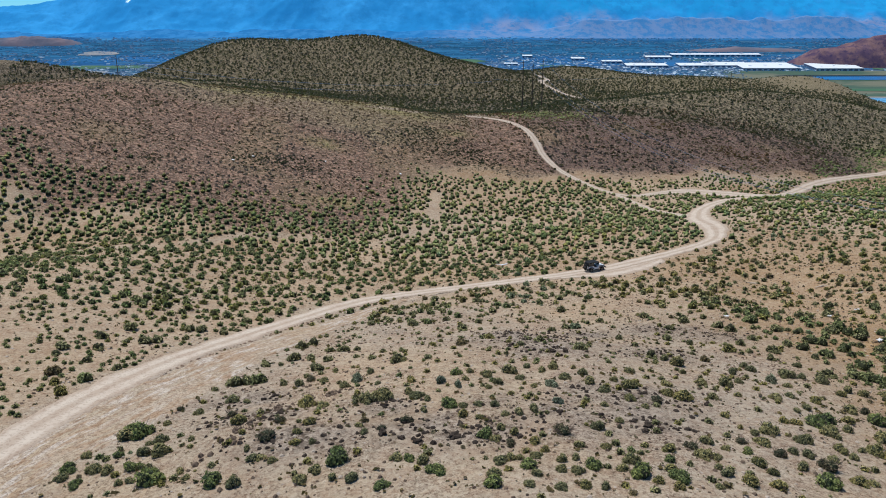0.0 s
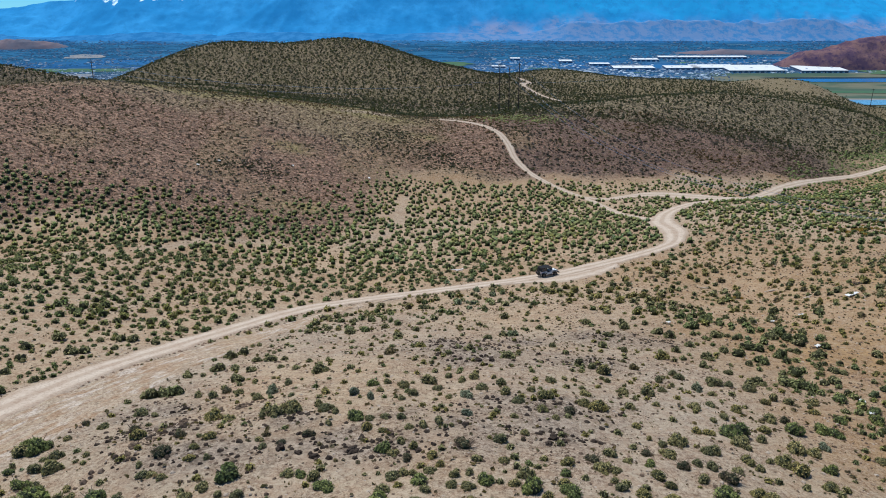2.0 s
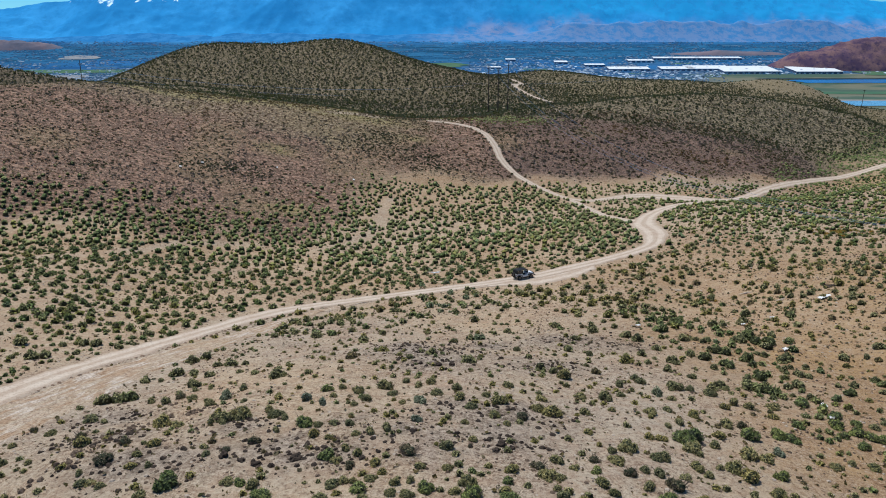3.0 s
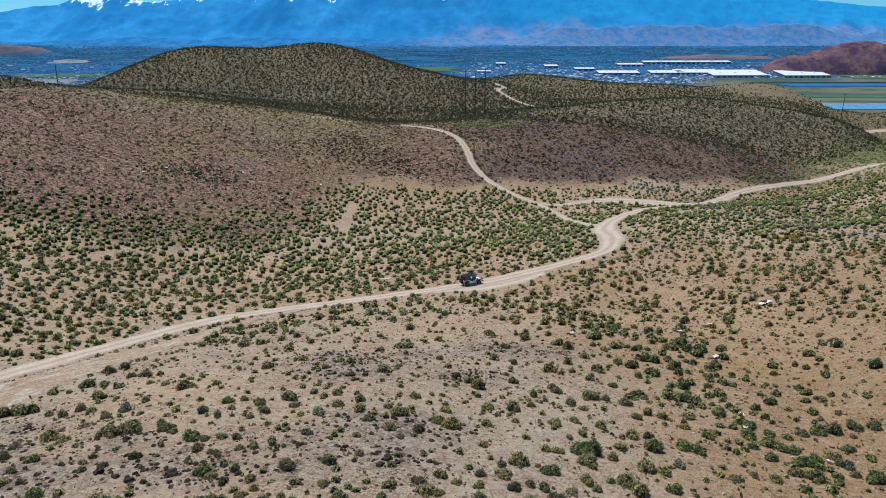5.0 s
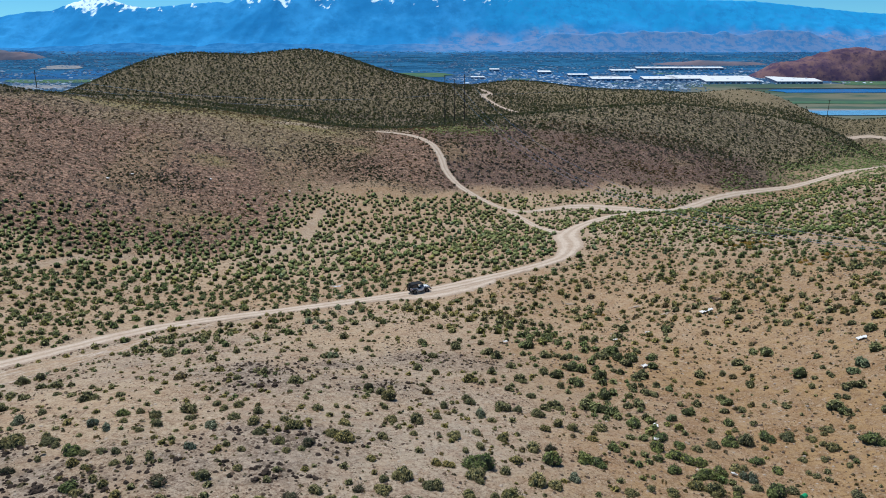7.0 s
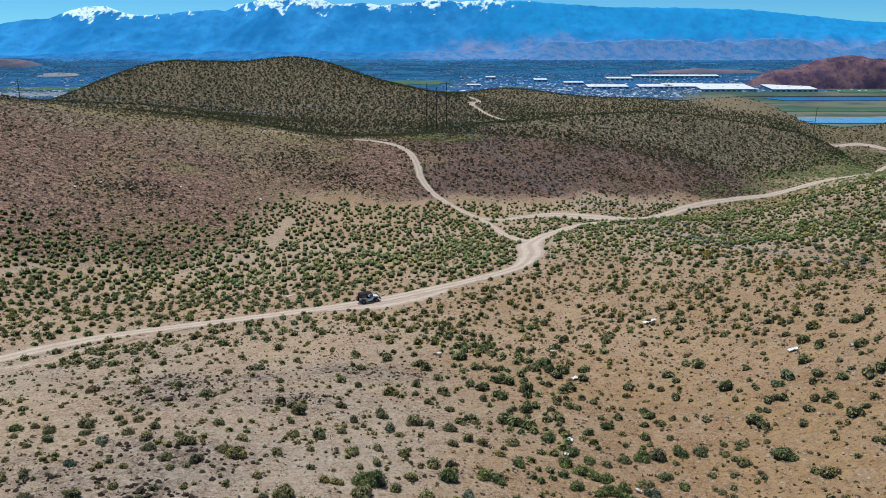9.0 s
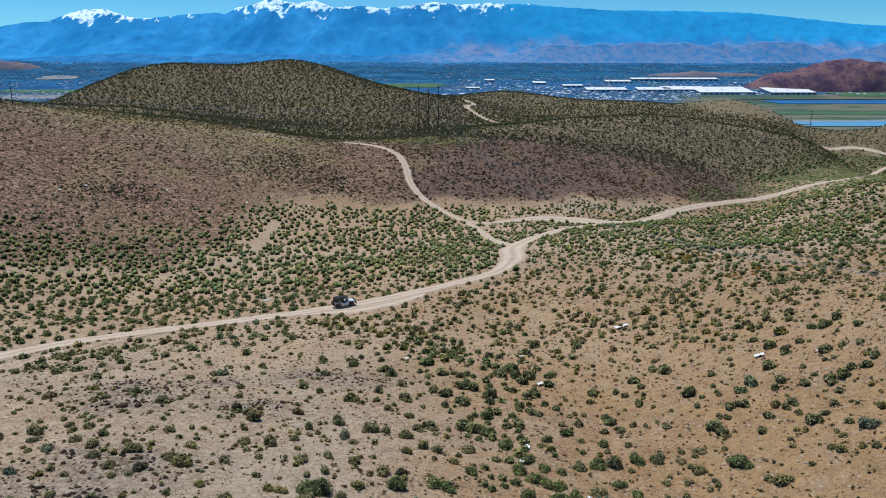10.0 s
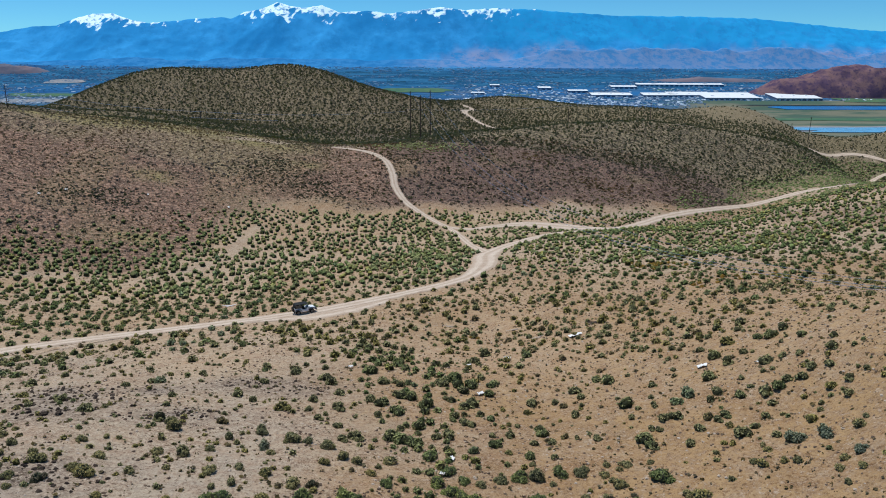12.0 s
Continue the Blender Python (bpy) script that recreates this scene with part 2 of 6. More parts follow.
FAR_HILLS = [
    (-51.4, 369.5, 7.8, 32.0, 78.8, -1.2),
    (106.0, 359.9, 13.7, 160.9, 34.7, 11.7),
    (194.4, 467.4, 22.4, 104.8, 32.8, 20.7),
    (-198.0, 747.8, 42.2, 60.7, 74.3, 3.3),
    (-73.9, 806.3, 46.3, 54.9, 120.0, 24.6),
    (-333.6, 547.3, 29.2, 103.8, 22.0, -6.9),
    (113.5, 838.9, 14.6, 160.3, 39.0, 60.3),
    (266.2, 838.9, 11.0, 114.1, 74.4, -23.3),
    (422.5, 947.2, -2.9, 101.9, 103.2, 0.0),
    (596.7, 906.7, -73.0, 235.7, 49.7, 68.0),
    (213.9, 378.8, -20.7, 205.7, 57.8, 36.3),
    (387.0, 549.7, -37.6, 22.9, 90.4, -14.1),
    (-94.6, 419.5, 3.4, 37.1, 57.2, -15.6),
    (76.2, 494.3, 5.3, 21.9, 29.2, 0.9),
    (441.9, 753.2, -4.0, 70.9, 52.7, -0.0),
    (189.4, 313.5, -9.6, 21.0, 62.2, -34.6),
    (540, 700, 60, 54, 45, 0),
    (402, 852, 11.0, 36, 60, 0),
]


def smooth(a, b, v):
    u = np.clip((v - a) / (b - a), 0, 1)
    return u * u * (3 - 2 * u)


def lattice(i, j, seed):
    n = (i * 374761393 + j * 668265263 + seed * 2147483647) & 0xFFFFFFFF
    n = ((n ^ (n >> 13)) * 1274126177) & 0xFFFFFFFF
    return ((n ^ (n >> 16)) & 0xFFFF) / 65535.0


def grain(x, y, size, seed=1):
    """Smooth noise from 0 to 1 with lumps of that size in metres."""
    u, v = np.asarray(x) / size, np.asarray(y) / size
    i, j = np.floor(u).astype(np.int64), np.floor(v).astype(np.int64)
    fu, fv = u - i, v - j
    fu, fv = fu * fu * (3 - 2 * fu), fv * fv * (3 - 2 * fv)
    top = lattice(i, j, seed) * (1 - fu) + lattice(i + 1, j, seed) * fu
    low = lattice(i, j + 1, seed) * (1 - fu) + lattice(i + 1, j + 1, seed) * fu
    return top * (1 - fv) + low * fv


def valley(y):
    return np.where(y < 2900, -183.0, -183.0 + (y - 2900) * 165 / 1400)


def lie(x, y):
    """The smooth lie of the land."""
    yc, xc = np.clip(y, -60, 1300), np.clip(x, -450, 900)
    z = BASE[0] + BASE[1] * xc / 100 + BASE[2] * yc / 100 + BASE[3] * (yc / 100) ** 2
    for X, Y, a, sx, sy, r in NEAR_HILLS + FAR_HILLS:
        c, s = math.cos(radians(r)), math.sin(radians(r))
        u, v = (x - X) * c + (y - Y) * s, -(x - X) * s + (y - Y) * c
        z = z + a * np.exp(-0.5 * ((u / sx) ** 2 + (v / sy) ** 2))
    w = smooth(0, 800, (np.hypot(x - 25, y) - 1020 - 120 * smooth(330, 480, x)) * np.where(y > 0, 1.0, 0.0))
    return z * (1 - w) + (valley(y) - 3) * w


def curve_points(rows, step=1.0):
    """A smooth line through rows of x, y, half-width, with a point about every step."""
    out = []
    for k in range(len(rows) - 1):
        p = [np.array(rows[min(max(k + d, 0), len(rows) - 1)], float) for d in (-1, 0, 1, 2)]
        n = max(2, int(np.linalg.norm((p[2] - p[1])[:2]) / step))
        for t in np.arange(n) / n:
            out.append(0.5 * (2 * p[1] + (p[2] - p[0]) * t + (2 * p[0] - 5 * p[1] + 4 * p[2] - p[3]) * t**2 + (3 * p[1] - p[0] - 3 * p[2] + p[3]) * t**3))
    out.append(np.array(rows[-1], float))
    return np.array(out)


ROADS = {
    "main": [(-36, -60, 2.4), (-40.5, 20, 2.4), (-41, 45, 2.4), (-39.7, 58.4, 2.4), (-38.5, 66, 2.4), (-36.3, 74.7, 2.3), (-33.2, 84.5, 2.1), (-28.7, 94.5, 2.1), (-24.4, 104, 2.1),
             (-16.5, 119.5, 2.2), (-8.8, 127, 2.2), (4, 133.3, 2.2), (17, 138.3, 2.2), (31, 143.8, 2.3), (44, 151.8, 2.0), (56, 160.2, 2.0), (64.3, 168.7, 2.3), (68.8, 183, 3.0),
             (71.3, 201, 3.2), (83, 230, 2.7), (97, 250, 2.8), (109, 258, 2.8), (121, 265, 2.5), (133.4, 278, 2.2), (152, 300.8, 2.1), (172.4, 322, 2.0), (192.3, 338, 2.0), (210.5, 349, 2.1), (231, 362, 2.4), (245, 370.5, 2.4),
             (259, 376, 2.3), (271, 382, 1.8), (284, 393, 0.6), (310, 425, 0.4), (345, 475, 0.4), (382, 540, 1.4), (412, 590, 2.6), (432, 608, 2.8), (470, 602, 2.8), (520, 585, 2.8)],
    "hill": [(71, 207, 1.8), (69.5, 229, 1.3), (65, 258, 1.2), (57.5, 277, 1.3), (47.5, 296, 1.4), (42.5, 310, 1.5), (40.2, 326, 1.5), (35.8, 339.5, 1.6), (26, 351, 1.6), (11, 358, 1.5)],
    "loop": [(123, 267.5, 2.2), (117, 267, 3.4), (109, 269, 5.4), (101, 272.5, 5.4), (91, 275, 4.0), (81, 270.5, 2.2), (70, 264, 1.6), (63, 267, 1.0)],
    "right": [(395, 675, 2.0), (418, 670, 2.4), (441, 666, 2.6), (458, 642, 2.6), (476, 610, 2.6)],
    "far": [(90, 770, 2.0), (103, 746, 3.0), (93, 723, 3.0), (98, 692, 2.6), (104, 656, 2.2), (112, 617, 2.0)],
}
PADS = {
    "verge": [(-37.5, 20, 3), (-37.5, 45, 3), (-35, 57, 3.4), (-32.2, 63.5, 4.6), (-30.5, 70, 4.6), (-28.3, 77, 4.2), (-25.6, 85, 3.6), (-22.3, 93.5, 3.0), (-17.5, 102, 2.3), (-12.5, 113, 1.5), (-7, 122, 0.9), (2, 130.5, 0.4)],
    "turnout": [(20, 137.8, 0.8), (28, 139.8, 2.6), (35, 141.8, 3.4), (42, 146.8, 2.2), (47, 152, 0.8)],
}
LINES = {k: curve_points(v) for k, v in {**ROADS, **PADS}.items()}
ALL_LINES = np.concatenate([v for v in LINES.values()])


def off_road(x, y):
    """Metres from the nearest road's or pad's edge: under 0 on it."""
    x, y = np.ravel(x), np.ravel(y)
    best = np.full(len(x), 1e3)
    near = np.where((x > -80) & (x < 640) & (y > -70) & (y < 810))[0]
    for a in range(0, len(near), 20000):
        k = near[a:a + 20000]
        d = np.full(len(k), 1e3)
        for b in range(0, len(ALL_LINES), 120):
            q = ALL_LINES[b:b + 120]
            lo, hi = q[:, :2].min(0) - 30, q[:, :2].max(0) + 30
            s = np.where((x[k] > lo[0]) & (x[k] < hi[0]) & (y[k] > lo[1]) & (y[k] < hi[1]))[0]
            if len(s):
                e = np.hypot(x[k[s], None] - q[None, :, 0], y[k[s], None] - q[None, :, 1]) - q[None, :, 2]
                d[s] = np.minimum(d[s], e.min(1))
        best[k] = d
    return best


def land(x, y, off=None):
    """The ground's height, with its small unevenness, flat under the roads."""
    x, y = np.ravel(np.asarray(x, float)), np.ravel(np.asarray(y, float))
    off = off_road(x, y) if off is None else off
    rough = (grain(x, y, 3.1, 3) - 0.5) * 0.35 + (grain(x, y, 8.5, 4) - 0.5) * 0.7 + (grain(x, y, 27, 5) - 0.5) * 0.9
    far = np.hypot(x - 25, y)
    rough = rough + (grain(x, y, 60, 6) - 0.5) * 3.0 * smooth(350, 600, far) * (1 - smooth(1000, 1400, far))
    return lie(x, y) + rough * smooth(0.0, 3.5, off) * (1 - 0.7 * smooth(1000, 1400, far)) - 0.12 * (1 - smooth(-1.2, 0.2, off))


def along(px, py, rows):
    """Metres from a bent line."""
    q = curve_points([(*r, 0) for r in rows], 2.0)
    out = np.full(np.shape(px), 1e4)
    for a in range(0, len(q), 60):
        out = np.minimum(out, np.hypot(px[:, None] - q[None, a:a + 60, 0], py[:, None] - q[None, a:a + 60, 1]).min(1))
    return out


GULLY = [(57, 55), (57, 70), (55, 82), (52.5, 97), (48, 108), (41, 120), (33, 126), (22, 126)]
WASH = [(-75, 148), (-61, 154), (-47, 176), (-34, 183), (-20, 184), (-10, 196), (-4, 212), (-3, 232), (-2, 251)]
CREST = [(25, 357), (21, 364), (8, 372), (-9, 369), (-20, 357), (-32, 346)]
HILL_FOOT = [(-200, 190), (-80, 189), (-52, 188), (-39, 192), (-27, 199), (-18, 219), (-13, 242), (-9, 257), (1, 269), (17, 273), (34, 271), (60, 288), (110, 296), (150, 304), (200, 330), (260, 400), (330, 470), (420, 560), (560, 640)]


def beyond_foot(x, y):
    """Metres beyond the foot of the far hills; under 0 on the near side."""
    q = curve_points([(*r, 0) for r in HILL_FOOT], 3.0)
    out, side = np.full(len(x), 1e4), np.zeros(len(x))
    t = np.gradient(q[:, :2], axis=0)
    for a in range(0, len(q), 40):
        d = np.hypot(x[:, None] - q[None, a:a + 40, 0], y[:, None] - q[None, a:a + 40, 1])
        k = d.argmin(1)
        m = d[np.arange(len(x)), k]
        c = t[a + k, 0] * (y - q[a + k, 1]) - t[a + k, 1] * (x - q[a + k, 0])
        side = np.where(m < out, np.sign(c), side)
        out = np.minimum(out, m)
    return out * side


def mesh_object(name, verts, faces, material, parent=None, flat=False):
    me = bpy.data.meshes.new(name)
    verts, faces = np.asarray(verts, np.float32), np.asarray(faces, np.int32)
    me.vertices.add(len(verts))
    me.vertices.foreach_set("co", verts.ravel())
    n = faces.shape[1]
    me.loops.add(faces.size)
    me.loops.foreach_set("vertex_index", faces.ravel())
    me.polygons.add(len(faces))
    me.polygons.foreach_set("loop_start", np.arange(len(faces), dtype=np.int32) * n)
    me.update(calc_edges=True)
    me.polygons.foreach_set("use_smooth", np.full(len(faces), not flat))
    me.materials.append(material)
    ob = new(name, me)
    ob.parent = parent
    return ob


def put_attr(ob, name, values):
    a = ob.data.attributes.new(name, "FLOAT", "POINT")
    a.data.foreach_set("value", np.asarray(values, np.float32))


def put_colour(ob, name, rgb):
    a = ob.data.attributes.new(name, "FLOAT_COLOR", "POINT")
    a.data.foreach_set("color", np.concatenate([rgb, np.ones((len(rgb), 1))], 1).astype(np.float32).ravel())


def grid_faces(ny, nx):
    i = np.arange(ny * nx).reshape(ny, nx)
    return np.stack([i[:-1, :-1], i[:-1, 1:], i[1:, 1:], i[1:, :-1]], -1).reshape(-1, 4)


def spread(lo, hi, step, grow, first, last):
    mid = list(np.arange(lo, hi, step))
    up, down, s = [hi], [lo], step
    while up[-1] < last:
        s *= 1 + grow
        up.append(up[-1] + s)
    s = step
    while down[-1] > first:
        s *= 1 + grow
        down.append(down[-1] - s)
    return np.array(down[:0:-1] + mid + up)


def hill_side(x, y):
    """0 to 1 on the brown grassy slope behind the basin, and 0 to 1 where grass is green."""
    foot = beyond_foot(x, y) + (grain(x, y, 14, 21) - 0.5) * 16
    brown = smooth(-2 - 9 * smooth(20, -20, x), 14 - 12 * smooth(20, -20, x), foot) * (1 - smooth(380, 440, y + (grain(x, y, 50, 30) - 0.5) * 40))
    return foot, brown


def olive_side(x, y, foot):
    """0 to 1 where shrubs and dry grass cover the far hills."""
    wave = (grain(x, y, 40, 31) - 0.5) * 24
    far = smooth(378, 400, y + wave) * smooth(-10, 30, x + wave) + smooth(385, 430, y + wave)
    return np.clip(far + smooth(150, 180, x + wave - 0.35 * (y - 300)) * smooth(4, 20, foot), 0, 1)


ROCKY = [(8, 59, 8), (20, 65, 7), (-2, 58, 6), (13, 82, 6), (30, 98, 6), (-5.6, 63.2, 4), (2.2, 55.5, 5), (17.8, 58.6, 4.5), (14.7, 65.4, 4), (-17.6, 61.6, 5), (-12, 56, 6), (-20, 68, 5), (11.9, 86.7, 6), (8.8, 91, 4), (18.7, 93.8, 5), (25.4, 82.4, 5), (38.8, 96.5, 5)]


def ground():
    xs, ys = spread(-110, 190, 2.3, 0.028, -5200, 5600), spread(30, 330, 2.3, 0.024, -2500, 5300)
    gx, gy = [a.ravel() for a in np.meshgrid(xs, ys)]
    off = off_road(gx, gy)
    z = land(gx, gy, off)
    ob = mesh_object("ground", np.stack([gx, gy, z], 1), grid_faces(len(ys), len(xs)), SOIL)
    foot, brown = hill_side(gx, gy)
    strip = smooth(-7, -1, foot) * (1 - smooth(5, 16, foot)) * smooth(-25, 10, gx)
    crest = smooth(324, 346, gy + (grain(gx, gy, 30, 8) - 0.5) * 16) * (1 - smooth(-20, 20, gx)) * (1 - smooth(400, 430, gy))
    green = np.maximum(crest, smooth(0.62, 0.82, grain(gx, gy, 22, 9)) * brown * 0.22)
    green = np.maximum(green, 0.25 * smooth(520, 560, gy))
    green = np.maximum(green, 0.35 * smooth(385, 410, gy) * (1 - smooth(500, 540, gy)) * (1 - smooth(0, 40, gx)))
    for X, Y in ((25, 268), (18, 268), (31, 271), (54, 268), (68, 275), (-33, 226), (-46, 282), (4, 322)):
        green = np.maximum(green, 0.9 * np.exp(-(((gx - X) / 8) ** 2 + ((gy - Y) / 5) ** 2)) * (0.4 + grain(gx, gy, 4, 16)))
    green = np.maximum(green, 0.35 * smooth(185, 215, gx) * (1 - smooth(8, 40, np.abs(foot))))
    pale = 1 - smooth(1.0, 3.5, along(gx, gy, WASH) + (grain(gx, gy, 5, 10) - 0.5) * 5)
    pale = np.maximum(pale, 0.45 * smooth(0.52, 0.7, grain(gx, gy, 19, 11)) * (1 - smooth(110, 125, gy)) * (1 - smooth(38, 55, gx)))
    pale = np.maximum(pale, 0.6 * (1 - smooth(0, 2.5, off + (grain(gx, gy, 2.5, 13) - 0.5) * 3)))
    pale = np.maximum(pale, smooth(0, 6, foot + 10) * (1 - smooth(2, 9, foot)) * smooth(95, 110, gx) * (1 - smooth(145, 160, gx)))
    bare = 1 - smooth(2, 8, along(gx, gy, CREST) + (grain(gx, gy, 6, 98) - 0.5) * 6)
    put_colour(ob, "zone", np.stack([brown * (1 - 0.75 * strip) * (1 - 0.85 * bare), green * (1 - 0.7 * bare), np.maximum(pale * (1 - brown), 0.55 * bare)], 1))
    orange = smooth(28, 70, gx + (grain(gx, gy, 20, 14) - 0.5) * 20) * (1 - smooth(125, 170, gy)) + 0.8 * smooth(0.4, 0.6, grain(gx, gy, 24, 15)) * smooth(125, 140, gy) * (1 - brown) + 0.6 * strip
    put_attr(ob, "olive", olive_side(gx, gy, foot) * (1 - 0.9 * bare))
    put_attr(ob, "tan", 0.85 * smooth(310, 370, gx + (grain(gx, gy, 60, 95) - 0.5) * 30) * smooth(700, 770, gy))
    put_attr(ob, "purple", brown * smooth(28, 60, gx + (grain(gx, gy, 24, 96) - 0.5) * 30) * (1 - smooth(170, 215, gx - 0.35 * (gy - 300))) * smooth(4, 16, foot)
             + 0.7 * smooth(0.42, 0.62, grain(gx, gy, 17, 97)) * smooth(118, 150, gx) * smooth(150, 180, gy - 0.1 * gx) * (1 - smooth(285, 310, gy)) * (1 - brown))
    heap = np.zeros(len(gx))
    for X, Y, s in ROCKY:
        heap = np.maximum(heap, np.exp(-(((gx - X) / s) ** 2 + ((gy - Y) / (0.6 * s)) ** 2)) * (0.3 + 1.1 * grain(gx, gy, 2.4, 18)))
    put_attr(ob, "rubble", np.clip(heap, 0, 0.9))
    west = smooth(0, 6, np.interp(gy, LINES["main"][:, 1], LINES["main"][:, 0]) - gx)
    put_attr(ob, "warm", np.maximum(smooth(115, 140, gy + 0.5 * gx - 5), west) * (1 - brown) * (1 - smooth(300, 340, gy)) * (0.45 + 0.55 * grain(gx, gy, 11, 19)) * (1 - 0.6 * smooth(70, 90, gx)))
    put_attr(ob, "ochre", smooth(26, 74, gx + (grain(gx, gy, 16, 20) - 0.5) * 26) * (1 - smooth(130, 175, gy)))
    put_attr(ob, "upper", smooth(275, 335, gy + (grain(gx, gy, 25, 17) - 0.5) * 30) * (1 - 0.8 * smooth(-30, 30, gx)))
    put_attr(ob, "scrub", np.maximum(smooth(500, 560, gy) * (1 - 0.6 * smooth(40, 160, gx - 0.1 * (gy - 600))), smooth(400, 440, gy) * (1 - smooth(20, 60, gx))))
    put_attr(ob, "orange", np.clip(orange, 0, 1))
    tagged(ob, "dry tan desert soil with gravel and sparse grass", "ground", kind="structure")


def strip_road(name, rows, lift, label, seed, ragged=0.35, material=ROAD):
    q = curve_points(rows, 0.8)
    t = np.gradient(q[:, :2], axis=0)
    t /= np.linalg.norm(t, axis=1)[:, None]
    side = np.stack([t[:, 1], -t[:, 0]], 1)
    steps = np.array([-1.12, -1.0, -0.8, -0.5, -0.2, 0, 0.2, 0.5, 0.8, 1.0, 1.12])
    rise = np.array([-0.22, 0.0, 0.03, -0.02, 0.03, 0.05, 0.03, -0.02, 0.03, 0.0, -0.22])
    s = np.arange(len(q)) * 0.8
    wl = q[:, 2] + (grain(s, s * 0 + seed, 3.3, seed) - 0.5) * 2 * ragged + (grain(s, s * 0, 1.1, seed + 7) - 0.5) * ragged
    wr = q[:, 2] + (grain(s, s * 0 + seed, 3.3, seed + 3) - 0.5) * 2 * ragged + (grain(s, s * 0, 1.1, seed + 9) - 0.5) * ragged
    w = np.where(steps[None] < 0, wl[:, None], wr[:, None]) * steps[None]
    P = q[:, None, :2] + side[:, None] * w[..., None]
    z = lie(P[..., 0], P[..., 1]) + lift + rise[None] + (grain(P[..., 0], P[..., 1], 1.4, seed) - 0.5) * 0.05
    ob = mesh_object(name, np.concatenate([P, z[..., None]], -1).reshape(-1, 3), grid_faces(len(q), len(steps))[:, ::-1], material)
    put_attr(ob, "across", np.tile(steps, len(q)))
    put_attr(ob, "along", np.repeat(s, len(steps)))
    return tagged(ob, label, "road", kind="structure")


ground()
strip_road("road_verge", PADS["verge"], 0.03, "wide graded dirt verge beside the road", 31, 0.8, GRADED)
strip_road("road_turnout", PADS["turnout"], 0.04, "pale trampled dirt turnout beside the road", 32, 0.8)
strip_road("road_main", ROADS["main"], 0.10, "pale packed dirt road with wheel tracks", 33)
strip_road("road_hill", ROADS["hill"], 0.08, "narrow dirt track climbing the brown hill", 34, 0.25)
strip_road("road_loop", ROADS["loop"], 0.07, "short dirt track joining two roads", 35)
strip_road("road_right", ROADS["right"], 0.15, "distant dirt road across the slope", 36)
strip_road("road_far", ROADS["far"], 0.25, "distant winding dirt track on a hill", 37)

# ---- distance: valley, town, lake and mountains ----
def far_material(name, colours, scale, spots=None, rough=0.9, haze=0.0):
    """Far land: broad patches of two or three tones. haze: a glow imitating air haze."""
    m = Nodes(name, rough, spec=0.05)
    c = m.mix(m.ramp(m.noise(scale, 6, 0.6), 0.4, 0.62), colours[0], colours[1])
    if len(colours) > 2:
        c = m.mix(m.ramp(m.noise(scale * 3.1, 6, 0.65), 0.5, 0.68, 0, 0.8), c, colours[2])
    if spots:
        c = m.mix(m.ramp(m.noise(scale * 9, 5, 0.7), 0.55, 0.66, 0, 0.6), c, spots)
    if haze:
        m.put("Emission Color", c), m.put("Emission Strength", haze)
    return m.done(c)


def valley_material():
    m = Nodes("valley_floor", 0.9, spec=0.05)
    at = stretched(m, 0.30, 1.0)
    # Woods and fields in haze blue; the hazy attribute paints it paler far off.
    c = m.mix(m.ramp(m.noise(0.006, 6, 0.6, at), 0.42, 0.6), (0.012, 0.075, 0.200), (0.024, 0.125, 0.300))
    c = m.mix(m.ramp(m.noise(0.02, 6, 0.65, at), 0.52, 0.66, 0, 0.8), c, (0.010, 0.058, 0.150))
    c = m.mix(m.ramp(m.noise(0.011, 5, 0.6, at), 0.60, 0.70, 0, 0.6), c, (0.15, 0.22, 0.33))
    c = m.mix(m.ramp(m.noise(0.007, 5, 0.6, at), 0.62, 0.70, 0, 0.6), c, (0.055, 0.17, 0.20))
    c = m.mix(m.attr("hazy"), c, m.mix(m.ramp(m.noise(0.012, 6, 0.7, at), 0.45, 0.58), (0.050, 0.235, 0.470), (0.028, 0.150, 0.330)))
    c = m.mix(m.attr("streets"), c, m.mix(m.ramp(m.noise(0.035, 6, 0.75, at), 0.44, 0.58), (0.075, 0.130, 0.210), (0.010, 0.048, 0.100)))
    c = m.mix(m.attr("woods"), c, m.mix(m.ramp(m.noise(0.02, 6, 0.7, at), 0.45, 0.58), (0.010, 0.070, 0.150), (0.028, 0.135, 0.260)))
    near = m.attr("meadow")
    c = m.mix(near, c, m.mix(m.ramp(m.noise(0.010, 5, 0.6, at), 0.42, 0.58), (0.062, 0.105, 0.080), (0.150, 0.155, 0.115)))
    # Floor glows weakly in place of haze in the air.
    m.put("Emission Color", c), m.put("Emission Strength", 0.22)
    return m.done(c)


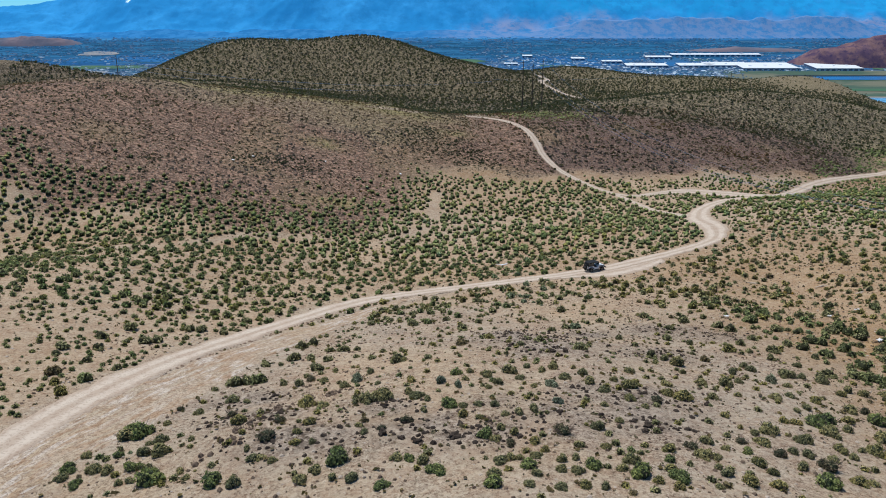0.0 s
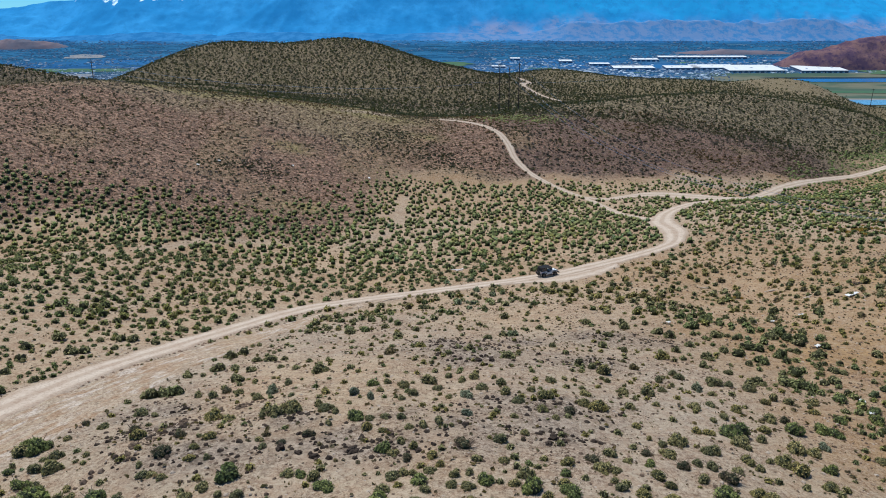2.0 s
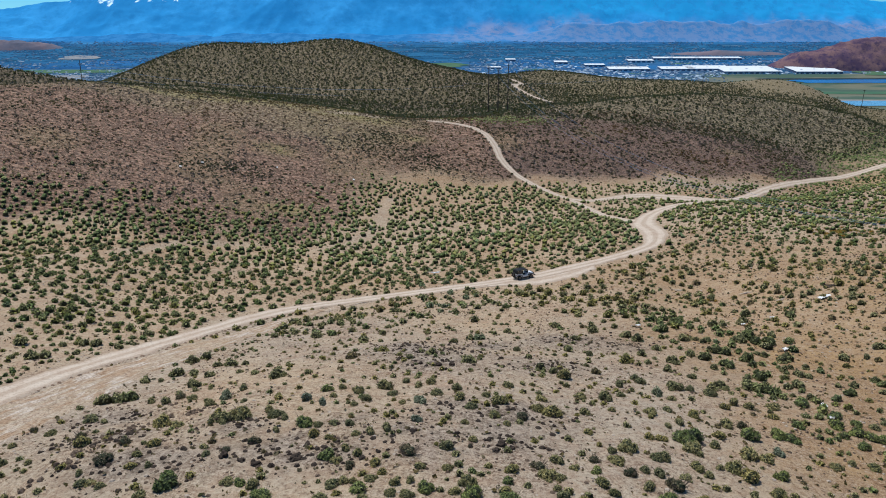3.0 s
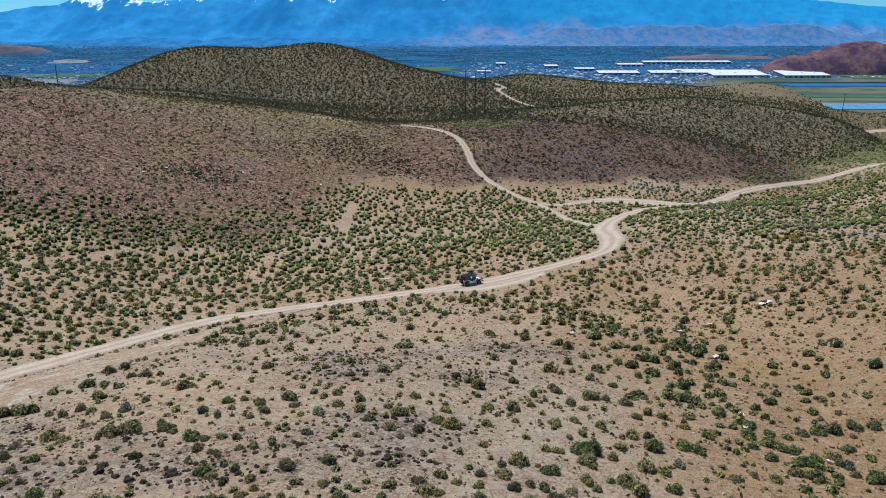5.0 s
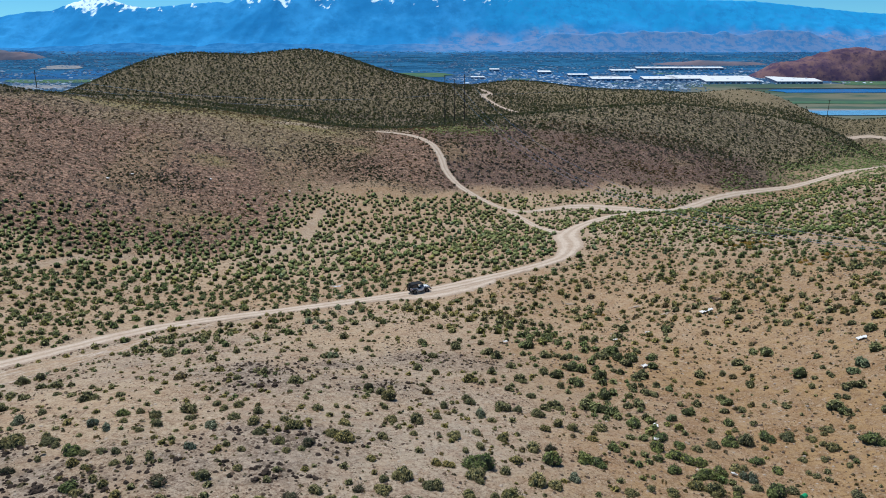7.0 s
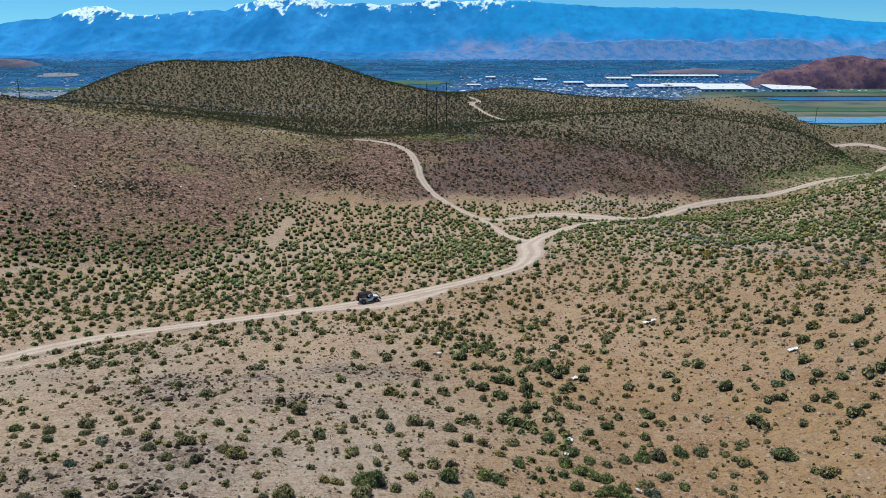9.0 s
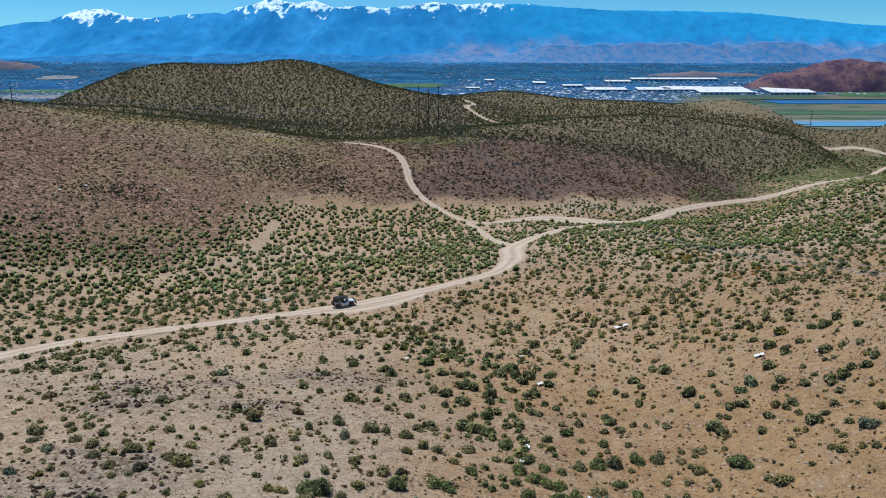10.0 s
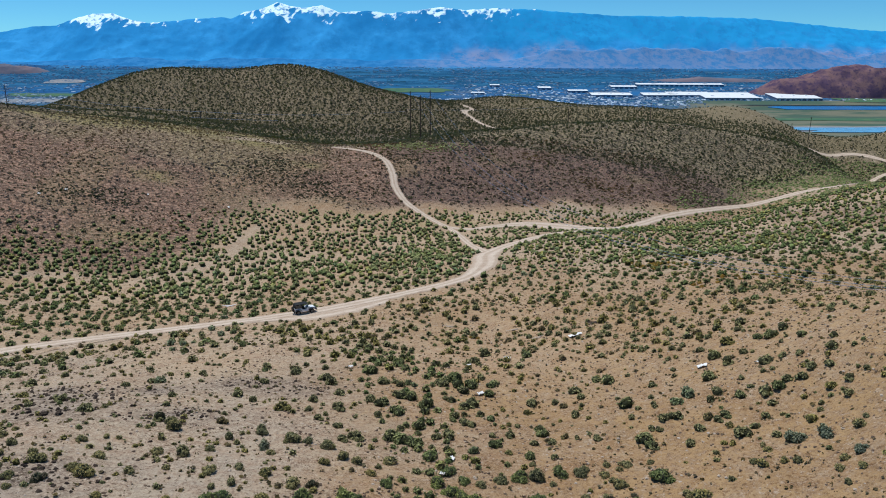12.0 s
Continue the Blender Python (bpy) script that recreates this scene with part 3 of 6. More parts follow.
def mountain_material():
    m = Nodes("hazy_mountains", 0.9, spec=0.05)
    # Distance haze is painted into the slopes as blue.
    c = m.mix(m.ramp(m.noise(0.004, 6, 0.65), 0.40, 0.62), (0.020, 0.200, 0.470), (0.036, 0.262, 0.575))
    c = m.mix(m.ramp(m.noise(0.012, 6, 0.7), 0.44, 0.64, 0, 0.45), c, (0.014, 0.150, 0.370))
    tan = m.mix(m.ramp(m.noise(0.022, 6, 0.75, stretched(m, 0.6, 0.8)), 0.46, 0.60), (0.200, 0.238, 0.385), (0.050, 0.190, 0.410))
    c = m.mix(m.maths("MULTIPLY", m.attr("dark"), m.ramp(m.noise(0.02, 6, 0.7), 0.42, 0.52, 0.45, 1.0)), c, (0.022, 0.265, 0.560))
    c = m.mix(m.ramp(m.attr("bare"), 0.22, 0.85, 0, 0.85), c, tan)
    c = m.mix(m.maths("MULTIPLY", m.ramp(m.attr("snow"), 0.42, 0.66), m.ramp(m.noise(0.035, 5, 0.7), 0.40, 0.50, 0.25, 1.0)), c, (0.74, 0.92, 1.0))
    # A glow in the same colours imitates airlight in front of the range.
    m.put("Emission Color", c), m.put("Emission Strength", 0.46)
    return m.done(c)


VALLEY, MOUNTAIN = valley_material(), mountain_material()
WATER = plain("lake_water", (0.020, 0.20, 0.50), 0.25, wear=0.2, scale=0.01)
POND = plain("pond_water", (0.14, 0.42, 0.68), 0.3, wear=0.15, scale=0.02)
ROOF_WHITE = plain("white_membrane_roof", (0.82, 0.86, 0.90), 0.6, wear=0.12, scale=0.02)
# Wall colour has the shade painted in, as dark blue.
WALL_BLUE = plain("shaded_metal_wall", (0.12, 0.17, 0.26), 0.7, wear=0.2, scale=0.02)

# skyline of the snowy range: x and height
SKYLINE = [(-4200, 120), (-3300, 120), (-2470, 163), (-2300, 193), (-2130, 204), (-2026, 243), (-1907, 270), (-1790, 274), (-1693, 239), (-1595, 220), (-1460, 230),
           (-1291, 247), (-1156, 255), (-1089, 249), (-1019, 284), (-918, 301), (-815, 342), (-732, 322), (-648, 312), (-546, 328), (-446, 288), (-277, 297), (-141, 283),
           (28, 304), (164, 321), (300, 305), (505, 316), (744, 311), (917, 296), (1124, 284), (1262, 278), (1608, 277), (2097, 266), (2416, 235), (2737, 204), (3300, 180), (4200, 150)]


def ridged(x, y, size, seed, octaves=5):
    out, amp = 0.0, 1.0
    for k in range(octaves):
        out = out + amp * (1 - np.abs(2 * grain(x, y, size / 2**k, seed + k) - 1))
        amp *= 0.5
    return out / (2 - 2 ** (1 - octaves))


def mountain_range():
    xs, ys = np.arange(-4200, 4201, 9.0), np.concatenate([np.arange(4330, 4700, 9.0), np.arange(4700, 4900, 25.0)])
    gx, gy = [a.ravel() for a in np.meshgrid(xs, ys)]
    q = np.array(SKYLINE)
    top = np.interp(gx, q[:, 0], q[:, 1]) + (grain(gx, gx * 0, 24, 41) - 0.5) * 5
    u = np.clip((gy - 4330) / 370, 0, 1)
    foot = valley(gy) - 2
    body = foot + (top - foot) * (0.22 * u + 0.78 * u ** 1.7)
    way = gx + 0.5 * (gy - 4330) * np.sin(gx / 700)
    cut = ((ridged(way, gy * 0.7, 430, 43, 3) - 0.55) * 85 + (ridged(gx, gy * 1.2, 110, 44, 3) - 0.55) * 16) * (4 * u * (1 - u)) ** 0.7
    z = np.where(gy > 4700, top - (gy - 4700) * 0.8, body + cut)
    crest = np.interp(gx, q[:, 0], q[:, 1])
    z = np.minimum(z, foot + (crest - foot) * (0.55 + 0.45 * u) + 4)
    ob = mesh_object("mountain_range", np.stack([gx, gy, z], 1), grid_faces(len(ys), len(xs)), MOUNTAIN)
    rib = ridged(gx + 0.6 * z, z * 1.3, 110, 47)
    snow = (z - 276 - 30 * smooth(-300, 100, gx) + 40 * np.exp(-((gx + 1850) / 260) ** 2)) / 60 + (rib - 0.62) * 2.6 + (ridged(gx - 0.5 * z, z * 1.2, 36, 53) - 0.62) * 2.6 - 1.5 * smooth(400, 1100, gx)
    put_attr(ob, "snow", np.clip(0.5 + snow * 0.6, 0, 1))
    bare = 0.66 * smooth(-300, 500, gx) - 1.7 * np.clip(u - 0.26, 0, 1) + (ridged(gx, gy, 150, 49) - 0.62) * 0.7
    put_attr(ob, "bare", np.clip(bare, 0, 1))
    put_attr(ob, "dark", smooth(0.35, 0.6, u + (grain(gx, gy, 110, 51) - 0.5) * 0.3) * smooth(200, 700, gx))
    tagged(ob, "distant forested mountains with snowy peaks, haze painted in blue", "mountains", kind="structure")


def foothills():
    """The bare lower hills in front of the forested range."""
    xs, ys = np.arange(-4200, 4201, 9.0), np.arange(4215, 4420, 9.0)
    gx, gy = [a.ravel() for a in np.meshgrid(xs, ys)]
    tan = smooth(-350, 250, gx)
    u = np.clip((gy - 4215) / 170, 0, 1)
    rise = (24 + 34 * tan) * (0.15 + 1.6 * grain(gx, gx * 0, 420, 54)) + 10 * grain(gx, gx * 0, 120, 55) + 30 * smooth(1900, 2300, gx)
    z = valley(gy) - 3 + rise * u ** 1.25 * (0.75 + 0.4 * ridged(gx, gy * 0.45, 170, 56))
    z = np.where(gy > 4385, z - (gy - 4385) * 2, z)
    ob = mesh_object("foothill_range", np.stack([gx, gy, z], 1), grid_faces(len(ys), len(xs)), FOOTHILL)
    put_attr(ob, "bare", np.clip(tan * (1.15 - 0.5 * grain(gx, gy, 160, 57)) - 0.35 * (ridged(gx, gy, 80, 58) - 0.6), 0, 1))
    tagged(ob, "hazy bare tan foothills below the forested range", "foothills", kind="structure")


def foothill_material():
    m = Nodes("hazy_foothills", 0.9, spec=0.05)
    # Bluish tan and blue: the haze over the hills is painted in.
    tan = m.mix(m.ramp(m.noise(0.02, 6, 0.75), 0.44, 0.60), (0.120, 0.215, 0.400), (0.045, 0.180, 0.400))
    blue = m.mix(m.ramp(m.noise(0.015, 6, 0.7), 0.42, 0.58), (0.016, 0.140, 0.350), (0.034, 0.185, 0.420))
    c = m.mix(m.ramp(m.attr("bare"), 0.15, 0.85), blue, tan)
    # The hills glow faintly to imitate haze.
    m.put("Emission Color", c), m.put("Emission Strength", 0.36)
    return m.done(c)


def valley_floor():
    xs, ys = np.arange(-3800, 3801, 40.0), np.arange(1900, 4450, 35.0)
    gx, gy = [a.ravel() for a in np.meshgrid(xs, ys)]
    z = valley(gy) + 1.0
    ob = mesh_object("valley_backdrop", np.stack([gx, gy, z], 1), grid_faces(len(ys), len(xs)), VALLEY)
    meadow = (1 - smooth(3230, 3290, gy)) * smooth(950, 1250, gx) + 0.5 * (1 - smooth(3250, 3400, gy)) * (1 - smooth(-1300, -900, gx))
    put_attr(ob, "meadow", np.clip(meadow, 0, 1))
    put_attr(ob, "streets", 0.45 * (1 - smooth(3420, 3620, gy + (grain(gx, gy, 240, 60) - 0.5) * 200)) * smooth(0.3, 0.55, grain(gx, gy * 2, 180, 66)) * smooth(-300, 100, gx))
    put_attr(ob, "woods", 0.9 * smooth(3480, 3680, gy + (grain(gx, gy, 240, 59) - 0.5) * 220) * (1 - smooth(4050, 4230, gy)))
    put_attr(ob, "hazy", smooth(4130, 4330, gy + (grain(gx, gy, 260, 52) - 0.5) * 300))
    tagged(ob, "hazy blue valley floor with woods and fields", "valley", kind="structure")


def patch(name, cx, cy, rx, ry, material, label, category, lift=2.0, seed=1, uneven=0.25):
    """A flat irregular patch lying on the valley floor."""
    n = 48
    a = np.arange(n) / n * 2 * np.pi
    k = 1 + (grain(np.cos(a) * 3 + 9, np.sin(a) * 3 + 9, 1.3, seed) - 0.5) * 2 * uneven
    sq = 1 / np.maximum(np.abs(np.cos(a)), np.abs(np.sin(a))) ** 0.6
    x, y = cx + rx * np.cos(a) * k * sq, cy + ry * np.sin(a) * k * sq
    z = valley(y) + lift
    verts = np.concatenate([[[cx, cy, float(valley(np.array(cy))) + lift]], np.stack([x, y, z], 1)])
    faces = [(0, 1 + i, 1 + (i + 1) % n) for i in range(n)]
    ob = mesh_object(name, verts, faces, material)
    return tagged(ob, label, category, kind="structure")


def red_hill(name, cx, cy, rx, ry, height, material, label, seed):
    xs, ys = np.linspace(-1.05, 1.05, 150), np.linspace(-1.05, 1.05, 70)
    gx, gy = [a.ravel() for a in np.meshgrid(xs, ys)]
    wx, wy = cx + gx * rx, cy + gy * ry
    form = np.clip(1 - (gx**2 + gy**2), -0.05, 1)
    z = valley(wy) - 4 + height * np.clip(form, 0, 1) ** 0.8 * (0.50 + 0.80 * ridged(wx, wy, rx * 0.32, seed))
    ob = mesh_object(name, np.stack([wx, wy, z], 1), grid_faces(len(ys), len(xs)), material)
    return tagged(ob, label, "hill", kind="structure")


def warehouse(cx, cy, w, d, h, label="long white flat-roofed warehouse in the valley"):
    base = new("warehouse")
    z = float(valley(np.array(cy))) + 1
    base.location, base.rotation_euler = (cx, cy, z), (math.atan(165 / 1400), 0, 0)
    bm = bmesh.new()
    bmesh.ops.create_cube(bm, size=1, matrix=Matrix.Translation((0, 0, h / 2)) @ Matrix.Diagonal((w, d, h, 1)))
    part("wall", bm, WALL_BLUE, base)
    bm = bmesh.new()
    bmesh.ops.create_cube(bm, size=1, matrix=Matrix.Translation((0, 0, h + 0.6)) @ Matrix.Diagonal((w + 1.5, d + 1.5, 1.2, 1)))
    for k in range(3):
        bmesh.ops.create_cube(bm, size=1, matrix=Matrix.Translation(((k - 1) * w * 0.3, d * 0.1 * (k - 1), h + 2.2)) @ Matrix.Diagonal((w * 0.05, d * 0.06, 2.0, 1)))
    part("roof", bm, ROOF_WHITE, base, "white membrane roof")
    door = None
    for k in range(int(w // 24)):
        if door is None:
            bm = bmesh.new()
            bmesh.ops.create_cube(bm, size=1, matrix=Matrix.Diagonal((9, 0.6, 5, 1)))
            door = part("dock_door", bm, ROOF_WHITE, base, "pale dock door")
            one = door
        else:
            one = new("dock_door", door.data)
            one.parent = base
        one.location = (-w / 2 + 12 + 24 * k, -d / 2 - 0.3, 2.5)
    return tagged(base, label, "warehouse", "warehouses in the valley")


def part(name, bm, material, parent, label="", smooth_it=False):
    me = bpy.data.meshes.new(name)
    bm.to_mesh(me), bm.free()
    me.materials.append(material)
    if smooth_it:
        me.polygons.foreach_set("use_smooth", np.ones(len(me.polygons), bool))
    ob = new(name, me)
    ob.parent = parent
    if label:
        tagged(ob, label)
    return ob


def boxes(name, cx, cy, cz, sx, sy, sz, turn, material, tones):
    """Many small blocks joined in one mesh."""
    n = len(cx)
    unit = np.array([(x, y, z) for z in (0, 1) for y in (-0.5, 0.5) for x in (-0.5, 0.5)])
    quad = np.array([(4, 5, 7, 6), (0, 1, 5, 4), (1, 3, 7, 5), (3, 2, 6, 7), (2, 0, 4, 6)])
    v = unit[None] * np.stack([sx, sy, sz], 1)[:, None]
    c, s = np.cos(turn)[:, None], np.sin(turn)[:, None]
    v = np.stack([v[..., 0] * c - v[..., 1] * s + cx[:, None], v[..., 0] * s + v[..., 1] * c + cy[:, None], v[..., 2] + cz[:, None]], -1)
    v[..., 2] += (v[..., 1] - cy[:, None]) * 165 / 1400
    f = quad[None] + (np.arange(n) * 8)[:, None, None]
    ob = mesh_object(name, v.reshape(-1, 3), f.reshape(-1, 4), material, flat=True)
    put_attr(ob, "tone", np.repeat(tones, 8))
    return ob


def town():
    rng = np.random.default_rng(5)
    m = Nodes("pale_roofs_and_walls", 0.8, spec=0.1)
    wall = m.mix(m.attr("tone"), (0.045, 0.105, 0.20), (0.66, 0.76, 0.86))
    # Houses are no lamps: this glow lifts their dark sides as haze would.
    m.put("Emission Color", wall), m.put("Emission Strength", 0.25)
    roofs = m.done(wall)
    m = Nodes("hazy_tree_crowns", 0.9, spec=0.05)
    # Crowns painted blue for haze, with a glow on top of it.
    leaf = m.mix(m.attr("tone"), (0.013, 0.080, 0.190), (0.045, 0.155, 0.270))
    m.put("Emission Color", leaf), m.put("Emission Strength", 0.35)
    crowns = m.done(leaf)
    n = 16000
    y = 3120 + 1150 * rng.random(n) ** 1.5
    x = rng.uniform(-0.62, 0.66, n) * y
    keep = (grain(x, y * 2.0, 150, 61) + 0.25 * grain(x, y, 40, 62) > 0.52) | (rng.random(n) < 0.06)
    keep &= ~((x > 1250) & (y < 3250)) & ~((x > -220) & (x < 190) & (y > 3390) & (y < 3560))
    x, y = x[keep], y[keep]
    k = len(x)
    big = rng.random(k) ** (10 - 4 * (1 - smooth(3300, 3500, y)))
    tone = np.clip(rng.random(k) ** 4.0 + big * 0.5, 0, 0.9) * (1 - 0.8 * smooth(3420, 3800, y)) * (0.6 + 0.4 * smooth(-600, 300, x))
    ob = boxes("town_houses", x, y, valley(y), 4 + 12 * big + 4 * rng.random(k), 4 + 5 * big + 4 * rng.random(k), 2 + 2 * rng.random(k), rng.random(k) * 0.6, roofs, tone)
    tagged(ob, "small pale houses and sheds of a distant town", "town", kind="stuff")
    n = 20000
    y = 3080 + 1250 * rng.random(n)
    x = rng.uniform(-0.64, 0.68, n) * y
    keep = (grain(x, y * 1.6, 110, 63) + 0.35 * (grain(x, y, 23, 64) - 0.5) > 0.40) & ~((x > 1250) & (y < 3230)) & ~((x > -220) & (x < 190) & (y > 3390) & (y < 3560))
    x, y = x[keep], y[keep]
    k = len(x)
    s = 2.2 + 4.0 * rng.random(k)
    unit = np.array([(0, 0, 1), (1, 0, 0.12), (0.3, 0.95, 0.1), (-0.8, 0.6, 0.08), (-0.8, -0.6, 0.1), (0.3, -0.95, 0.1), (0, 0, 0)])
    f = np.array([(0, a, a % 5 + 1) for a in range(1, 6)] + [(6, a % 5 + 1, a) for a in range(1, 6)])
    turn = rng.random(k) * 6.28
    c, sn = np.cos(turn)[:, None], np.sin(turn)[:, None]
    ux, uy = unit[None, :, 0] * s[:, None], unit[None, :, 1] * s[:, None]
    v = np.stack([ux * c - uy * sn + x[:, None], ux * sn + uy * c + y[:, None], unit[None, :, 2] * s[:, None] * 0.8 + valley(y)[:, None]], -1)
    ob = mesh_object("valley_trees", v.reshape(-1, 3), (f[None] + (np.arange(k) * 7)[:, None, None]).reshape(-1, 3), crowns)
    put_attr(ob, "tone", np.repeat(rng.random(k), 7))
    tagged(ob, "tree crowns of the distant valley, painted haze blue", "trees", kind="stuff")


def lots():
    """Fields, yards, groves and roads as thin slabs on the valley floor."""
    rng = np.random.default_rng(8)
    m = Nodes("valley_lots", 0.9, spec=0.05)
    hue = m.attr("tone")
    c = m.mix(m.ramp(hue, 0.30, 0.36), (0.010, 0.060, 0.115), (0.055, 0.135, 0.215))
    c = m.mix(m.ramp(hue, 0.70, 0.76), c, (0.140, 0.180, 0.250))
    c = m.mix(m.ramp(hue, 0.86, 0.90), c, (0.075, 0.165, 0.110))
    # Yards and fields glow slightly, the same painted haze as the floor below.
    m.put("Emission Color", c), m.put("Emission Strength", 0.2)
    n = 220
    y = 3110 + 1050 * rng.random(n) ** 1.4
    x = rng.uniform(-0.62, 0.66, n) * y
    k = ~((x > 1150) & (y < 3300)) & ~((x > -220) & (x < 190) & (y > 3390) & (y < 3560))
    x, y = x[k], y[k]
    n = len(x)
    tone = rng.random(n) * (1 - 0.55 * smooth(3500, 3700, y))
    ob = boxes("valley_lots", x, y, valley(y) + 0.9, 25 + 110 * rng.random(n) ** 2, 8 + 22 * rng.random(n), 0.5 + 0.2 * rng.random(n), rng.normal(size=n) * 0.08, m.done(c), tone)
    tagged(ob, "patchwork of yards, groves and fields in the valley", "fields", kind="stuff")


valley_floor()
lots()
mountain_range()
FIELD = far_material("green_field", ((0.065, 0.150, 0.095), (0.10, 0.18, 0.10)), 0.02)
PALE_FIELD = far_material("pale_field", ((0.30, 0.30, 0.31), (0.22, 0.24, 0.27)), 0.02)
# The red hill's haze is a weak glow of its own colours.
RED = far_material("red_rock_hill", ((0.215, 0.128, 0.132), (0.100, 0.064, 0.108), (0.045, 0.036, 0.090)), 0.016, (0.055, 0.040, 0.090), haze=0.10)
FOOTHILL = foothill_material()
foothills()
TAN = far_material("tan_low_hill", ((0.22, 0.18, 0.21), (0.14, 0.15, 0.20)), 0.006)
patch("lake", 1900, 3072, 400, 36, WATER, "narrow blue lake in the valley", "lake", 3.0, 3, 0.12)
patch("dike", 1900, 3126, 520, 9, far_material("dark_dike", ((0.03, 0.05, 0.07), (0.05, 0.07, 0.08)), 0.01), "dark earth dike beside the lake", "dike", 4.0, 4, 0.1)
patch("pond_shore", 1500, 2395, 330, 105, PALE_FIELD, "pale dry shore round a pond", "shore", 2.0, 5)
patch("pond", 1530, 2360, 310, 80, POND, "light blue shallow pond", "pond", 3.5, 6)
patch("field", 35, 3475, 150, 55, FIELD, "green irrigated field", "field", 3.0, 7)
patch("field", 1650, 2760, 420, 55, FIELD, "green irrigated field", "field", 2.5, 8)
patch("field", -1500, 3330, 230, 40, FIELD, "green irrigated field", "field", 3.0, 9)
patch("field", 2050, 3260, 190, 45, FIELD, "green irrigated field", "field", 3.0, 12)
patch("sand_flat", -1650, 3700, 90, 60, PALE_FIELD, "pale sandy flat beside the town", "flat", 3.0, 10)
patch("sand_flat", -1560, 3190, 160, 45, PALE_FIELD, "pale sandy flat beside the town", "flat", 3.0, 11)
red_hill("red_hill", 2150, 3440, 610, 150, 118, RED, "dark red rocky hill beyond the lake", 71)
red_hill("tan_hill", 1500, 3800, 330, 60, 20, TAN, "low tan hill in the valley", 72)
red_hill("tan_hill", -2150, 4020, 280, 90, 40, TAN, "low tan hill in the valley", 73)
for cx, cy, w, d, h in ((890, 3355, 180, 60, 8), (1105, 3358, 150, 64, 8), (1245, 3372, 190, 84, 8), (1400, 3325, 240, 140, 9), (1770, 3392, 310, 70, 8), (1692, 3312, 200, 124, 9),
                        (620, 3530, 60, 40, 8), (760, 3450, 90, 34, 8), (395, 3600, 45, 30, 8), (300, 3390, 60, 24, 7), (1290, 3640, 420, 40, 8), (1000, 3570, 120, 40, 8)):
    warehouse(cx, cy, w, d, h)
town()

# ---- things ----
def height(x, y):
    return float(land(np.array([x]), np.array([y]))[0])


def box(bm, cx, cy, cz, sx, sy, sz, bevel=0.0, turn=None):
    made = bmesh.ops.create_cube(bm, size=1, matrix=Matrix.Translation((cx, cy, cz)) @ (turn or Matrix()) @ Matrix.Diagonal((sx, sy, sz, 1)))["verts"]
    if bevel:
        bmesh.ops.bevel(bm, geom=list({e for v in made for e in v.link_edges}), offset=bevel, segments=2, affect="EDGES", profile=0.6)


def rod(bm, a, b, r0, r1=None, sides=8):
    a, b = Vector(a), Vector(b)
    m = Matrix.Translation((a + b) / 2) @ (b - a).to_track_quat("Z", "Y").to_matrix().to_4x4()
    bmesh.ops.create_cone(bm, cap_ends=True, segments=sides, radius1=r0, radius2=r0 if r1 is None else r1, depth=(b - a).length, matrix=m)


def slab(bm, outline, y0, y1):
    """A shape drawn in x and z, from y0 to y1."""
    lo, hi = [bm.verts.new((x, y0, z)) for x, z in outline], [bm.verts.new((x, y1, z)) for x, z in outline]
    n = len(outline)
    bm.faces.new(lo), bm.faces.new(hi[::-1])
    for i in range(n):
        bm.faces.new((lo[(i + 1) % n], lo[i], hi[i], hi[(i + 1) % n]))
    bmesh.ops.recalc_face_normals(bm, faces=bm.faces)


